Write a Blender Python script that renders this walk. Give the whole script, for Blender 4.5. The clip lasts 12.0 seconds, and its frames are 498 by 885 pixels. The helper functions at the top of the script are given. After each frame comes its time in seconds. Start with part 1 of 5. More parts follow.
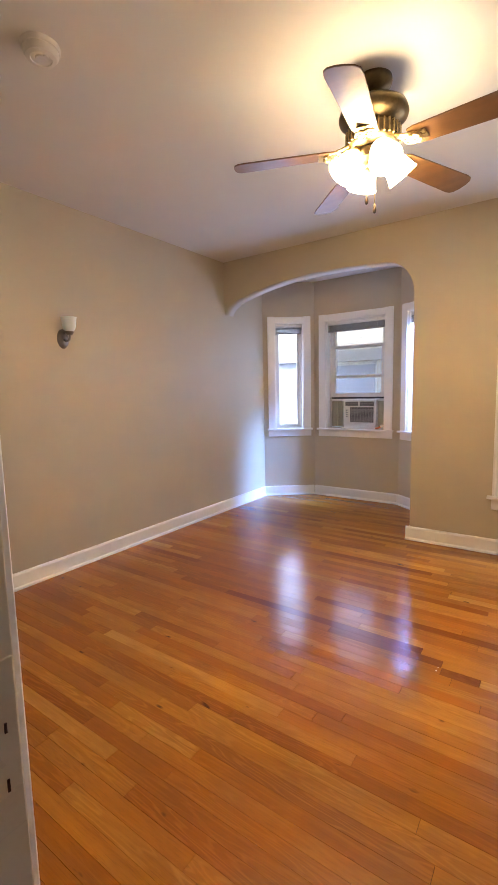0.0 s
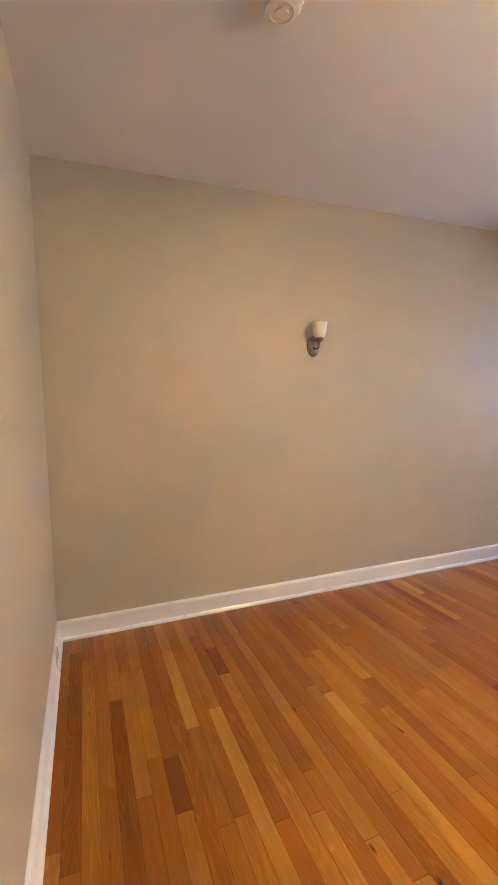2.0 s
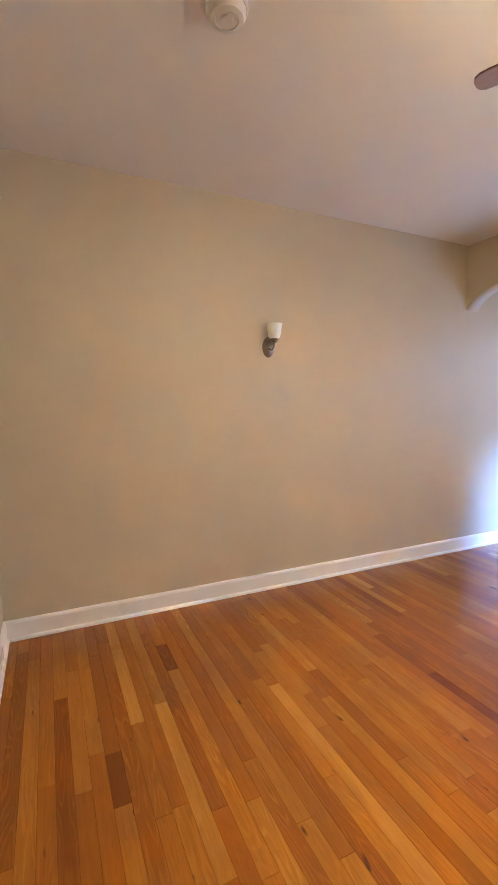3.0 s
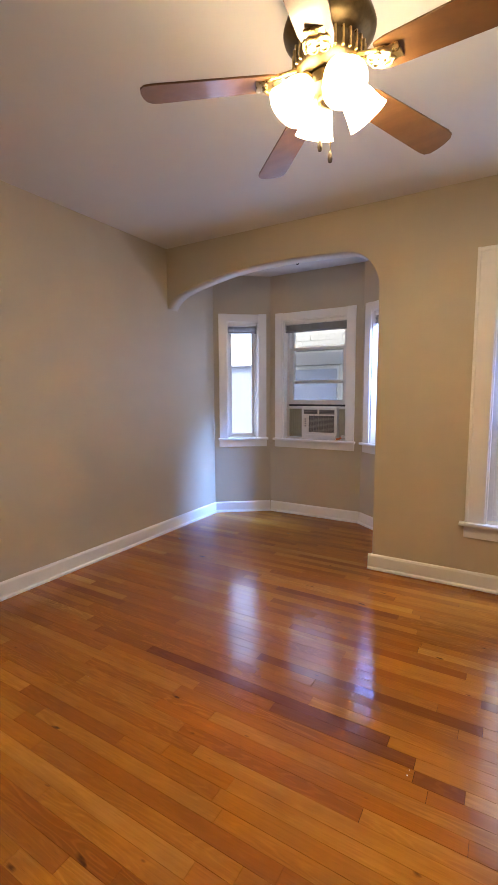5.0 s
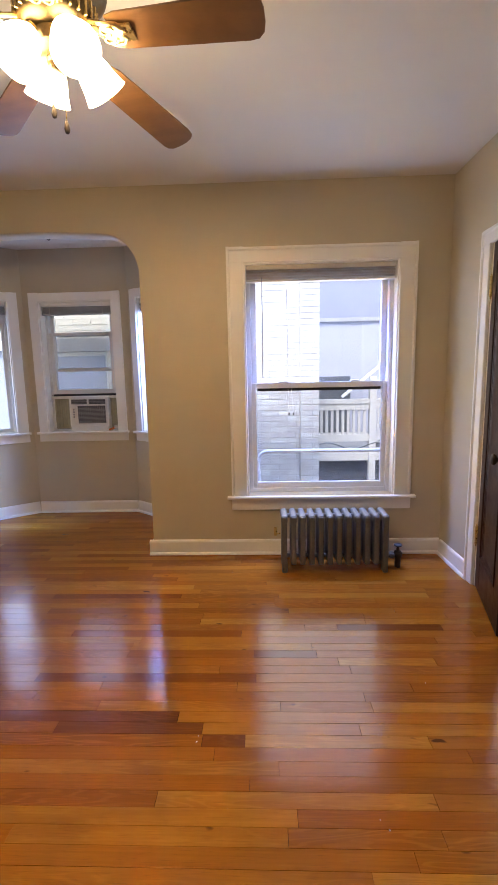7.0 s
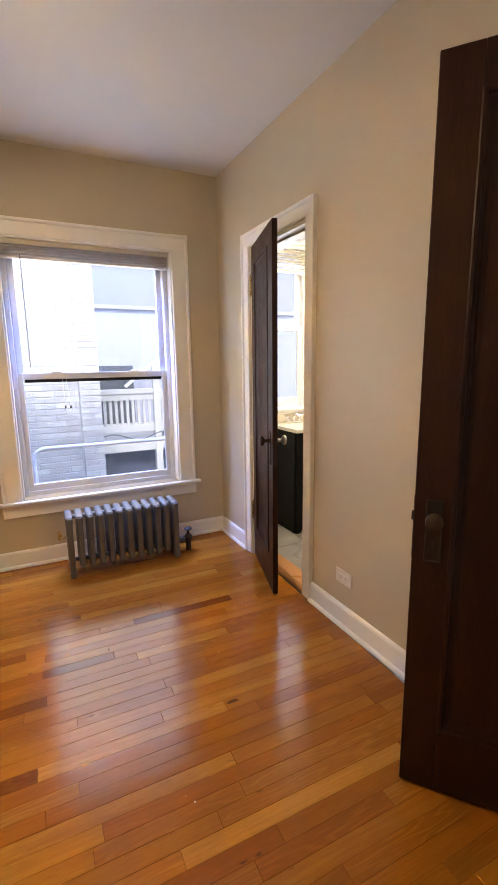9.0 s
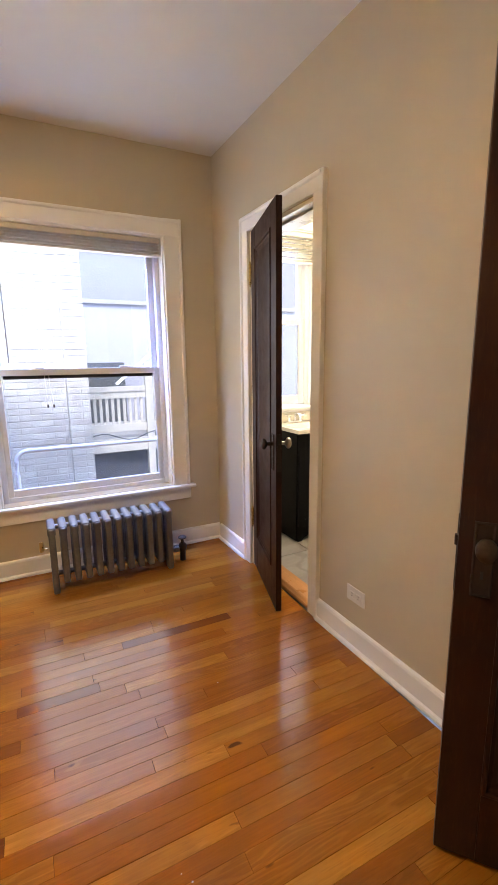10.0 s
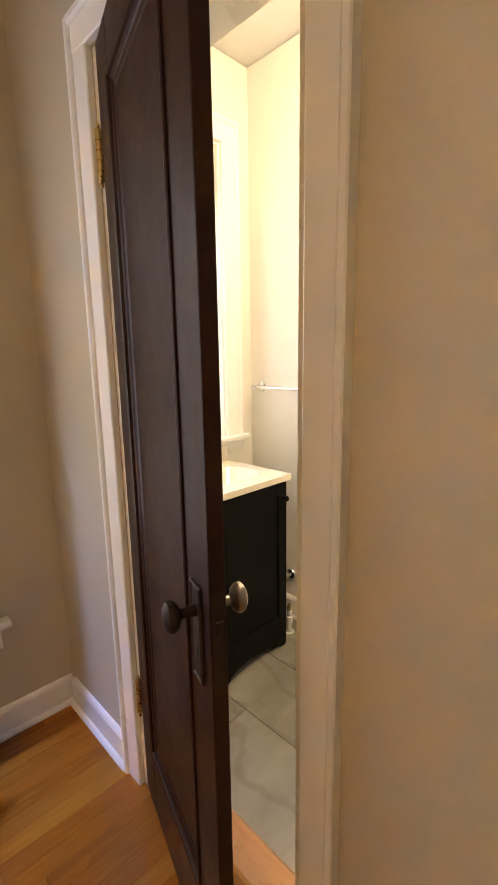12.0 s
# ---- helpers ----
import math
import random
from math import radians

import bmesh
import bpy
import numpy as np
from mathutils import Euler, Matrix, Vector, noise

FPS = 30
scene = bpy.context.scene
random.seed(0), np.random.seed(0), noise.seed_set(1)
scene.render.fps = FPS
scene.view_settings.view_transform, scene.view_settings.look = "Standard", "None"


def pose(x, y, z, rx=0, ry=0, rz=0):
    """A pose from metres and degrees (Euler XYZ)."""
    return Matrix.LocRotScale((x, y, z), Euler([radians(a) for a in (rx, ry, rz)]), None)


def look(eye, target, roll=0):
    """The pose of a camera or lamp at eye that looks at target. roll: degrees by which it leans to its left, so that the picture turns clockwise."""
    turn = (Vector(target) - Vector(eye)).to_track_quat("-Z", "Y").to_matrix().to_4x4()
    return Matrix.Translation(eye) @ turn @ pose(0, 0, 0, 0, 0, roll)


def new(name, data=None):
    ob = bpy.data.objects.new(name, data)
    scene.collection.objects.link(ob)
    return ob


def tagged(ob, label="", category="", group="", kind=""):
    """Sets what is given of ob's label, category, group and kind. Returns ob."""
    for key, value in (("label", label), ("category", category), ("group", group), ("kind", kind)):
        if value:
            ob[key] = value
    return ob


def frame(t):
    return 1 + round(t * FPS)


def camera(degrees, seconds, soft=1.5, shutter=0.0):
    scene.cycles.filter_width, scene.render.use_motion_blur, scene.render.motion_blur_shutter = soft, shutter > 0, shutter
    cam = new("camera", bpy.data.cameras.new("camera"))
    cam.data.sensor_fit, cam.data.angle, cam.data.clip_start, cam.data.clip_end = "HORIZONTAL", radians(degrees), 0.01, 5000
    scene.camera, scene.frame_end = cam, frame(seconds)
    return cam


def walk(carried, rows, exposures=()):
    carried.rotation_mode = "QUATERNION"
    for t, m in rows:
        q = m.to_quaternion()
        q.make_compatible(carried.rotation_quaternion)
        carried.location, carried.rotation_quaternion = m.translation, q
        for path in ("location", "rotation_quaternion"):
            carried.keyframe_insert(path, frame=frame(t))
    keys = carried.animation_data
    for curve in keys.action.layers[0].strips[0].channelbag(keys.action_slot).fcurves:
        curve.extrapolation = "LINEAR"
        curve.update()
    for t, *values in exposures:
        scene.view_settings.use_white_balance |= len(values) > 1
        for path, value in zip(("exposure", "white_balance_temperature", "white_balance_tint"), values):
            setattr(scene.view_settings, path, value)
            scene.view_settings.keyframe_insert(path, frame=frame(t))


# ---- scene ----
cam = camera(59.3, 12.0)
PATH = [
    (0, (-0.044, -0.356, 1.295), (-1.189, 1.267, 1.061), -1.3),
    (0.5, (-0.205, -0.232, 1.297), (-1.425, 1.336, 1.071), -2.1),
    (1, (-0.341, -0.124, 1.317), (-1.693, 1.334, 1.102), -2.4),
    (1.5, (-0.376, -0.007, 1.322), (-2.03, 1.102, 1.136), -2.8),
    (2, (-0.347, 0.048, 1.316), (-2.212, 0.75, 1.145), -1.1),
    (2.5, (-0.317, 0.068, 1.308), (-2.228, 0.633, 1.136), -1.0),
    (3, (-0.281, 0.118, 1.317), (-2.09, 0.952, 1.138), -0.2),
    (3.5, (-0.249, 0.145, 1.309), (-1.892, 1.272, 1.13), 0.5),
    (5.5, (-0.201, 0.215, 1.316), (-0.978, 2.041, 1.073), -0.7),
    (6, (-0.2, 0.232, 1.315), (-0.741, 2.14, 1.055), -0.9),
    (6.5, (-0.185, 0.238, 1.326), (-0.496, 2.193, 1.046), -1.2),
    (7, (-0.171, 0.227, 1.331), (-0.243, 2.204, 1.034), -1.2),
    (7.5, (-0.149, 0.222, 1.329), (0.054, 2.188, 1.022), -1.2),
    (9.5, (-0.134, 0.275, 1.339), (0.765, 2.023, 0.971), -0.7),
    (10, (-0.075, 0.468, 1.324), (0.794, 2.228, 0.952), -0.7),
    (10.5, (0.111, 0.816, 1.327), (0.994, 2.571, 0.949), -0.9),
    (11, (0.234, 1.189, 1.334), (1.265, 2.861, 0.953), -0.3),
    (11.5, (0.393, 1.531, 1.319), (1.585, 3.087, 0.923), -0.2),
    (12, (0.586, 1.787, 1.334), (1.934, 3.215, 0.953), -0.9),
]
EXPOSURES = [(0.0, 3.18, 6550, 12), (1.2, 3.22, 6500, 11), (2.2, 3.54, 6400, 10), (3.5, 3.45, 6400, 11), (5.5, 2.68, 6700, 12), (7.5, 2.68, 6800, 12), (9.5, 3.00, 6800, 11), (11.0, 2.72, 7250, 12), (12.0, 2.56, 7600, 13)]
SKY, SUN, SHADE_GLOW, BULB_GLOW, BATH_GLOW = 0.11, 0.55, 6.0, 44.0, 23.0
BLUE = (0.50, 0.60, 1.0)
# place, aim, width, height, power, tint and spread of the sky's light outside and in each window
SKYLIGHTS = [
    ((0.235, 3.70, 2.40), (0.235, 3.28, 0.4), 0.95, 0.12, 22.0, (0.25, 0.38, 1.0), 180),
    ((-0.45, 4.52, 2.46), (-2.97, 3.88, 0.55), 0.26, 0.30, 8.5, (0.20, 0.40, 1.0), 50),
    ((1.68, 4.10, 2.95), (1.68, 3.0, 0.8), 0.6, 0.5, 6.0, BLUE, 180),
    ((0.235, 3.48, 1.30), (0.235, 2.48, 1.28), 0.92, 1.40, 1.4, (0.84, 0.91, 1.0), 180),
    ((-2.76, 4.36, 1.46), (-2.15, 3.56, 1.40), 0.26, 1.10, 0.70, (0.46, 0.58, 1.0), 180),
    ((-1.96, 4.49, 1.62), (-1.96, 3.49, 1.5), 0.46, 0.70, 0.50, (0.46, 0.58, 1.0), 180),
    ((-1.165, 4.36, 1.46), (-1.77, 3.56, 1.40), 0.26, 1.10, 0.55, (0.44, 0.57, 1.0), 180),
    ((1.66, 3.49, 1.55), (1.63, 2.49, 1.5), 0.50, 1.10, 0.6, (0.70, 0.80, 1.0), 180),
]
walk(cam, [(t, look(eye, target, roll)) for t, eye, target, roll in PATH], EXPOSURES)

# ---- world, sun ----
world = bpy.data.worlds.new("sky")
scene.world = world
world.use_nodes = True
wn = world.node_tree.nodes
sky = wn.new("ShaderNodeTexSky")
sky.sky_type = "NISHITA"
sky.sun_disc = False
sky.sun_elevation = radians(52)
sky.sun_rotation = radians(200)
wn["Background"].inputs["Strength"].default_value = SKY
world.node_tree.links.new(sky.outputs[0], wn["Background"].inputs["Color"])
sun_data = bpy.data.lights.new("sun", "SUN")
sun_data.energy, sun_data.angle, sun_data.color = SUN, radians(12), (0.93, 0.96, 1.0)
sun = new("sun", sun_data)
sun.matrix_world = look((-2, -6, 10), (-0.2, 4.5, 0))
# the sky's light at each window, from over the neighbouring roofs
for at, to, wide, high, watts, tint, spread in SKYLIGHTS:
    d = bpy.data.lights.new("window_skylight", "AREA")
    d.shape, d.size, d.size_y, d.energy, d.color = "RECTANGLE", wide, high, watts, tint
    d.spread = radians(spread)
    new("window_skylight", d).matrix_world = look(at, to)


# ---- helpers for building ----
def mesh_of(name, bm, material):
    me = bpy.data.meshes.new(name)
    bm.to_mesh(me)
    bm.free()
    me.materials.append(material)
    return me


def part(name, bm, material, parent=None, label="", m=None, smooth=False):
    """One mesh object under a thing or a part."""
    bmesh.ops.recalc_face_normals(bm, faces=bm.faces[:])
    if smooth:
        for f in bm.faces:
            f.smooth = True
        for e in bm.edges:
            if len(e.link_faces) == 2 and e.calc_face_angle(0) > 0.7:
                e.smooth = False
    ob = new(name, mesh_of(name, bm, material))
    if m is not None:
        ob.matrix_basis = m
    if parent is not None:
        ob.parent = parent
    if label:
        ob["label"] = label
    return ob


def thing(name, label, category, m=None, group="", kind=""):
    ob = new(name)
    ob.empty_display_size = 0.05
    if m is not None:
        ob.matrix_basis = m
    return tagged(ob, label, category, group, kind)


def box(x0, x1, y0, y1, z0, z1, bevel=0.0, bm=None, segments=2):
    own = bmesh.new()
    bmesh.ops.create_cube(own, size=1.0)
    bmesh.ops.scale(own, vec=(x1 - x0, y1 - y0, z1 - z0), verts=own.verts)
    bmesh.ops.translate(own, vec=((x0 + x1) / 2, (y0 + y1) / 2, (z0 + z1) / 2), verts=own.verts)
    if bevel:
        bmesh.ops.bevel(own, geom=own.edges[:], offset=bevel, segments=segments, affect="EDGES", profile=0.6)
    if bm is None:
        return own
    join(bm, own)
    return bm


def join(bm, other, m=None):
    if m is not None:
        other.transform(m)
    me = bpy.data.meshes.new("tmp")
    other.to_mesh(me)
    other.free()
    bm.from_mesh(me)
    bpy.data.meshes.remove(me)
    return bm


def lathe(profile, steps=24, m=None):
    """Turned shape: profile of (radius, z)."""
    bm = bmesh.new()
    rings = []
    for r, z in profile:
        rings.append([bm.verts.new((r * math.cos(2 * math.pi * k / steps), r * math.sin(2 * math.pi * k / steps), z)) for k in range(steps)])
    for a, b in zip(rings, rings[1:]):
        for k in range(steps):
            bm.faces.new((a[k], a[(k + 1) % steps], b[(k + 1) % steps], b[k]))
    for ring, r in ((rings[0], profile[0][0]), (rings[-1], profile[-1][0])):
        if r > 1e-5:
            bm.faces.new(ring)
    bmesh.ops.remove_doubles(bm, verts=bm.verts, dist=1e-6)
    if m is not None:
        bm.transform(m)
    return bm


def tube(points, radius, steps=10, bm=None):
    """A round bar along points."""
    bm = bm or bmesh.new()
    pts = [Vector(p) for p in points]
    rings = []
    for i, p in enumerate(pts):
        d = (pts[min(i + 1, len(pts) - 1)] - pts[max(i - 1, 0)]).normalized()
        side = d.cross(Vector((0, 0, 1)))
        if side.length < 1e-3:
            side = d.cross(Vector((0, 1, 0)))
        side.normalize()
        up = side.cross(d)
        rings.append([bm.verts.new(p + radius * (math.cos(a) * side + math.sin(a) * up)) for a in (2 * math.pi * k / steps for k in range(steps))])
    for a, b in zip(rings, rings[1:]):
        for k in range(steps):
            bm.faces.new((a[k], a[(k + 1) % steps], b[(k + 1) % steps], b[k]))
    bm.faces.new(rings[0]), bm.faces.new(rings[-1])
    return bm


def profile_bar(profile, length, bm=None):
    """A moulding: closed profile of (depth, height) run along x from 0 to length."""
    bm = bm or bmesh.new()
    a = [bm.verts.new((0, d, h)) for d, h in profile]
    b = [bm.verts.new((length, d, h)) for d, h in profile]
    for k in range(len(profile)):
        n = (k + 1) % len(profile)
        bm.faces.new((a[k], a[n], b[n], b[k]))
    bm.faces.new(a), bm.faces.new(b)
    return bm


def wall_slab(length, height, thick, openings=()):
    """A wall along x from 0, its face at y = 0 and its back at y = thick; openings (x0, x1, z0, z1) go through it."""
    bm = bmesh.new()
    xs = sorted({0.0, length, *[v for o in openings for v in o[:2]]})
    zs = sorted({0.0, height, *[v for o in openings for v in o[2:]]})
    solid = {(i, k): not any(o[0] < (xs[i] + xs[i + 1]) / 2 < o[1] and o[2] < (zs[k] + zs[k + 1]) / 2 < o[3] for o in openings) for i in range(len(xs) - 1) for k in range(len(zs) - 1)}
    cache = {}

    def v(x, y, z):
        key = (x, y, z)
        if key not in cache:
            cache[key] = bm.verts.new(key)
        return cache[key]

    for (i, k), full in solid.items():
        if not full:
            continue
        x0, x1, z0, z1 = xs[i], xs[i + 1], zs[k], zs[k + 1]
        bm.faces.new((v(x0, 0, z0), v(x1, 0, z0), v(x1, 0, z1), v(x0, 0, z1)))
        bm.faces.new((v(x0, thick, z0), v(x0, thick, z1), v(x1, thick, z1), v(x1, thick, z0)))
        if not solid.get((i - 1, k)):
            bm.faces.new((v(x0, 0, z0), v(x0, 0, z1), v(x0, thick, z1), v(x0, thick, z0)))
        if not solid.get((i + 1, k)):
            bm.faces.new((v(x1, 0, z0), v(x1, thick, z0), v(x1, thick, z1), v(x1, 0, z1)))
        if not solid.get((i, k - 1)):
            bm.faces.new((v(x0, 0, z0), v(x0, thick, z0), v(x1, thick, z0), v(x1, 0, z0)))
        if not solid.get((i, k + 1)):
            bm.faces.new((v(x0, 0, z1), v(x1, 0, z1), v(x1, thick, z1), v(x0, thick, z1)))
    return bm


def run(x0, y0, x1, y1):
    """Pose of a wall whose face runs from one plan point to another, its body to the left of that way, and its length."""
    return pose(x0, y0, 0, 0, 0, math.degrees(math.atan2(y1 - y0, x1 - x0))), math.hypot(x1 - x0, y1 - y0)


# ---- materials ----
class Nodes:
    def __init__(self, name):
        self.mat = bpy.data.materials.new(name)
        self.mat.use_nodes = True
        self.tree = self.mat.node_tree
        self.bsdf = self.tree.nodes["Principled BSDF"]

    def add(self, kind, **inputs):
        n = self.tree.nodes.new(kind)
        for key, value in inputs.items():
            self.put(n, key, value)
        return n

    def put(self, n, key, value):
        socket = n.inputs[key.replace("_", " ")] if not key.startswith("i") or not key[1:].isdigit() else n.inputs[int(key[1:])]
        if isinstance(value, bpy.types.NodeSocket):
            self.tree.links.new(value, socket)
        else:
            socket.default_value = value

    def set(self, **inputs):
        for key, value in inputs.items():
            self.put(self.bsdf, key, value)

    def noise(self, vector, scale, detail=4.0, rough=0.6):
        return self.add("ShaderNodeTexNoise", Vector=vector, Scale=scale, Detail=detail, Roughness=rough).outputs[0]

    def mapped(self, vector, scale):
        n = self.add("ShaderNodeMapping", Vector=vector)
        n.inputs["Scale"].default_value = scale
        return n.outputs[0]

    def ramp(self, fac, *stops):
        n = self.add("ShaderNodeValToRGB", Fac=fac)
        e = n.color_ramp.elements
        while len(e) < len(stops):
            e.new(0.5)
        for item, (at, col) in zip(e, stops):
            item.position, item.color = at, (*col, 1)
        return n.outputs[0]

    def mix(self, fac, a, b, blend="MIX"):
        n = self.tree.nodes.new("ShaderNodeMix")
        n.data_type, n.blend_type = "RGBA", blend
        for socket, value in ((n.inputs[0], fac), (n.inputs[6], a), (n.inputs[7], b)):
            if isinstance(value, bpy.types.NodeSocket):
                self.tree.links.new(value, socket)
            else:
                socket.default_value = value if isinstance(value, (int, float)) else (*value, 1)
        return n.outputs[2]

    def math(self, op, a, b=0.0):
        n = self.tree.nodes.new("ShaderNodeMath")
        n.operation = op
        for socket, value in zip(n.inputs, (a, b)):
            if isinstance(value, bpy.types.NodeSocket):
                self.tree.links.new(value, socket)
            else:
                socket.default_value = value
        return n.outputs[0]

    def bump(self, height, strength, distance=0.01):
        self.set(Normal=self.add("ShaderNodeBump", Height=height, Strength=strength, Distance=distance).outputs[0])

    @property
    def where(self):
        return self.add("ShaderNodeNewGeometry").outputs["Position"]

    @property
    def chance(self):
        return self.add("ShaderNodeObjectInfo").outputs["Random"]


def paint(name, color, rough=0.5, vary=0.06, bump=0.15, grain=220.0, coarse=3.0):
    """Rolled or brushed paint: slight patchiness, orange peel."""
    n = Nodes(name)
    p = n.where
    big, fine = n.noise(p, coarse, 5), n.noise(p, grain, 2)
    lo, hi = [c * (1 - vary) for c in color], [min(1, c * (1 + vary)) for c in color]
    n.set(Base_Color=n.ramp(big, (0.3, lo), (0.7, hi)), Roughness=n.ramp(big, (0.3, [rough * 0.9] * 3), (0.7, [min(1, rough * 1.1)] * 3)))
    n.bump(n.math("ADD", fine, n.math("MULTIPLY", n.noise(p, coarse * 6, 3), 2.0)), bump, 0.002)
    return n.mat


def metal(name, color, rough, worn=0.15, metallic=1.0):
    n = Nodes(name)
    k = n.noise(n.where, 60, 4)
    n.set(Base_Color=n.ramp(k, (0.3, [c * (1 - worn) for c in color]), (0.7, color)), Metallic=metallic, Roughness=n.ramp(k, (0.3, [rough] * 3), (0.7, [min(1, rough * 1.5)] * 3)))
    n.bump(n.noise(n.where, 150, 2), 0.08, 0.002)
    return n.mat


def plain(name, color, rough=0.4, **more):
    n = Nodes(name)
    k = n.noise(n.where, 40, 3)
    n.set(Base_Color=n.ramp(k, (0.3, [c * 0.93 for c in color]), (0.7, color)), Roughness=rough, **more)
    return n.mat


def emitter(name, color, strength):
    n = Nodes(name)
    n.set(Base_Color=(*color, 1), Emission_Color=(*color, 1), Emission_Strength=strength, Roughness=0.3)
    return n.mat


def oak(name, tones, rough=0.25, grain=(0.9, 13, 13), coat=0.2, relief=0.10, dark=0.3):
    """Varnished strip wood, grain along x; each piece takes its own tone."""
    n = Nodes(name)
    p = n.where
    r = n.chance
    shift = n.add("ShaderNodeCombineXYZ", X=n.math("MULTIPLY", r, 37.0), Y=n.math("MULTIPLY", r, 19.0), Z=n.math("MULTIPLY", r, 11.0)).outputs[0]
    q = n.add("ShaderNodeVectorMath", i0=n.mapped(p, grain), i1=shift).outputs[0]
    figure = n.noise(q, 1.6, 6, 0.62)
    wave = n.add("ShaderNodeTexWave", Vector=n.mapped(q, (0.35, 1, 1)), Scale=0.5, Distortion=9.0, Detail=3.0)
    wave.bands_direction = "Y"
    tone = n.ramp(r, *[(k / (len(tones) - 1) if k else 0.0, c) for k, c in enumerate(tones)])
    c = n.mix(n.math("MULTIPLY", figure, 0.55), tone, (0.30, 0.15, 0.06), "MULTIPLY")
    c = n.mix(n.ramp(wave.outputs[0], (0.3, (0, 0, 0)), (0.75, (0.29, 0.29, 0.29))), c, [t * 0.58 for t in tones[0]])
    pores = n.ramp(n.noise(n.mapped(q, (1.4, 9, 9)), 2.2, 2), (0.36, (1, 1, 1)), (0.44, (0, 0, 0)))
    c = n.mix(n.math("MULTIPLY", pores, 0.12), c, (0.12, 0.05, 0.015))
    stain = n.ramp(n.noise(n.mapped(q, (0.9, 0.35, 1)), 1.3, 5, 0.65), (0.52, (0, 0, 0)), (0.78, (1, 1, 1)))
    c = n.mix(n.math("MULTIPLY", stain, dark), c, (0.13, 0.038, 0.008))
    scuff = n.noise(p, 7, 5, 0.7)
    n.set(Base_Color=c, Roughness=n.ramp(scuff, (0.3, [rough * 0.85] * 3), (0.7, [rough * 1.27] * 3)), Coat_Weight=coat, Coat_Roughness=0.12)
    n.bump(n.math("ADD", n.math("MULTIPLY", figure, 0.5), n.math("MULTIPLY", n.noise(p, 9, 3), 2.2)), relief, 0.0022)
    return n.mat


def strip_oak(name, tones, by_island=False):
    """Varnished strip flooring along x: growth figure, pores, flecks and knots; each board takes its own tone and figure."""
    n = Nodes(name)
    p = n.where
    r = n.add("ShaderNodeNewGeometry").outputs["Random Per Island"] if by_island else n.chance
    r2 = n.math("FRACT", n.math("MULTIPLY", r, 57.31))
    r3 = n.math("FRACT", n.math("MULTIPLY", r, 191.7))
    shift = n.add("ShaderNodeCombineXYZ", X=n.math("MULTIPLY", r, 61.0), Y=n.math("MULTIPLY", r2, 47.0), Z=n.math("MULTIPLY", r3, 23.0)).outputs[0]
    q = n.add("ShaderNodeVectorMath", i0=p, i1=shift).outputs[0]
    tone = n.ramp(r2, *[(k / (len(tones) - 1), c) for k, c in enumerate(tones)])
    # growth rings cut lengthwise: level lines of a stretched field
    field = n.noise(n.mapped(q, (1.5, 13.0, 1.0)), 1.0, 2.5, 0.45)
    wobble = n.noise(n.mapped(q, (9.0, 60.0, 1.0)), 1.0, 2, 0.5)
    rings = n.math("SINE", n.math("ADD", n.math("MULTIPLY", field, 95.0), n.math("MULTIPLY", wobble, 2.6)))
    rings = n.ramp(rings, (0.15, (1, 1, 1)), (0.95, (0, 0, 0)))
    shown = n.math("MULTIPLY", n.ramp(r3, (0.15, (0.10,) * 3), (0.85, (0.46,) * 3)), n.ramp(n.noise(n.mapped(q, (1.1, 5.0, 1.0)), 1.0, 2), (0.32, (0.25,) * 3), (0.62, (1, 1, 1))))
    c = n.mix(n.math("MULTIPLY", rings, shown), tone, (0.52, 0.40, 0.30), "MULTIPLY")
    streak = n.noise(n.mapped(q, (2.2, 120.0, 1.0)), 1.0, 4, 0.65)
    c = n.mix(0.42, c, n.ramp(streak, (0.28, (0.60, 0.52, 0.45)), (0.72, (1.0, 1.0, 1.0))), "MULTIPLY")
    pores = n.ramp(n.noise(n.mapped(q, (14.0, 420.0, 1.0)), 1.0, 2), (0.33, (1, 1, 1)), (0.42, (0, 0, 0)))
    c = n.mix(n.math("MULTIPLY", pores, 0.28), c, (0.15, 0.055, 0.012))
    cloud = n.noise(n.mapped(q, (1.7, 7.0, 1.0)), 1.0, 4, 0.6)
    c = n.mix(n.ramp(cloud, (0.44, (0, 0, 0)), (0.76, (0.62,) * 3)), c, (0.22, 0.070, 0.012))
    knot = n.ramp(n.noise(n.mapped(q, (9.0, 24.0, 1.0)), 1.0, 2.0, 0.4), (0.735, (0, 0, 0)), (0.79, (0.85,) * 3))
    c = n.mix(knot, c, (0.060, 0.020, 0.006))
    wear = n.noise(p, 5, 5, 0.7)
    n.set(Base_Color=c, Roughness=n.ramp(n.math("ADD", n.math("MULTIPLY", wear, 0.7), n.math("MULTIPLY", r3, 0.3)), (0.3, (0.135,) * 3), (0.7, (0.23,) * 3)), Specular_IOR_Level=0.5)
    # cupped boards and a slightly uneven varnish
    height = n.math("ADD", n.math("MULTIPLY", n.noise(n.mapped(q, (2.0, 16.0, 1.0)), 1.0, 2), 3.0), n.math("MULTIPLY", rings, 0.10))
    n.bump(height, 0.22, 0.0016)
    return n.mat


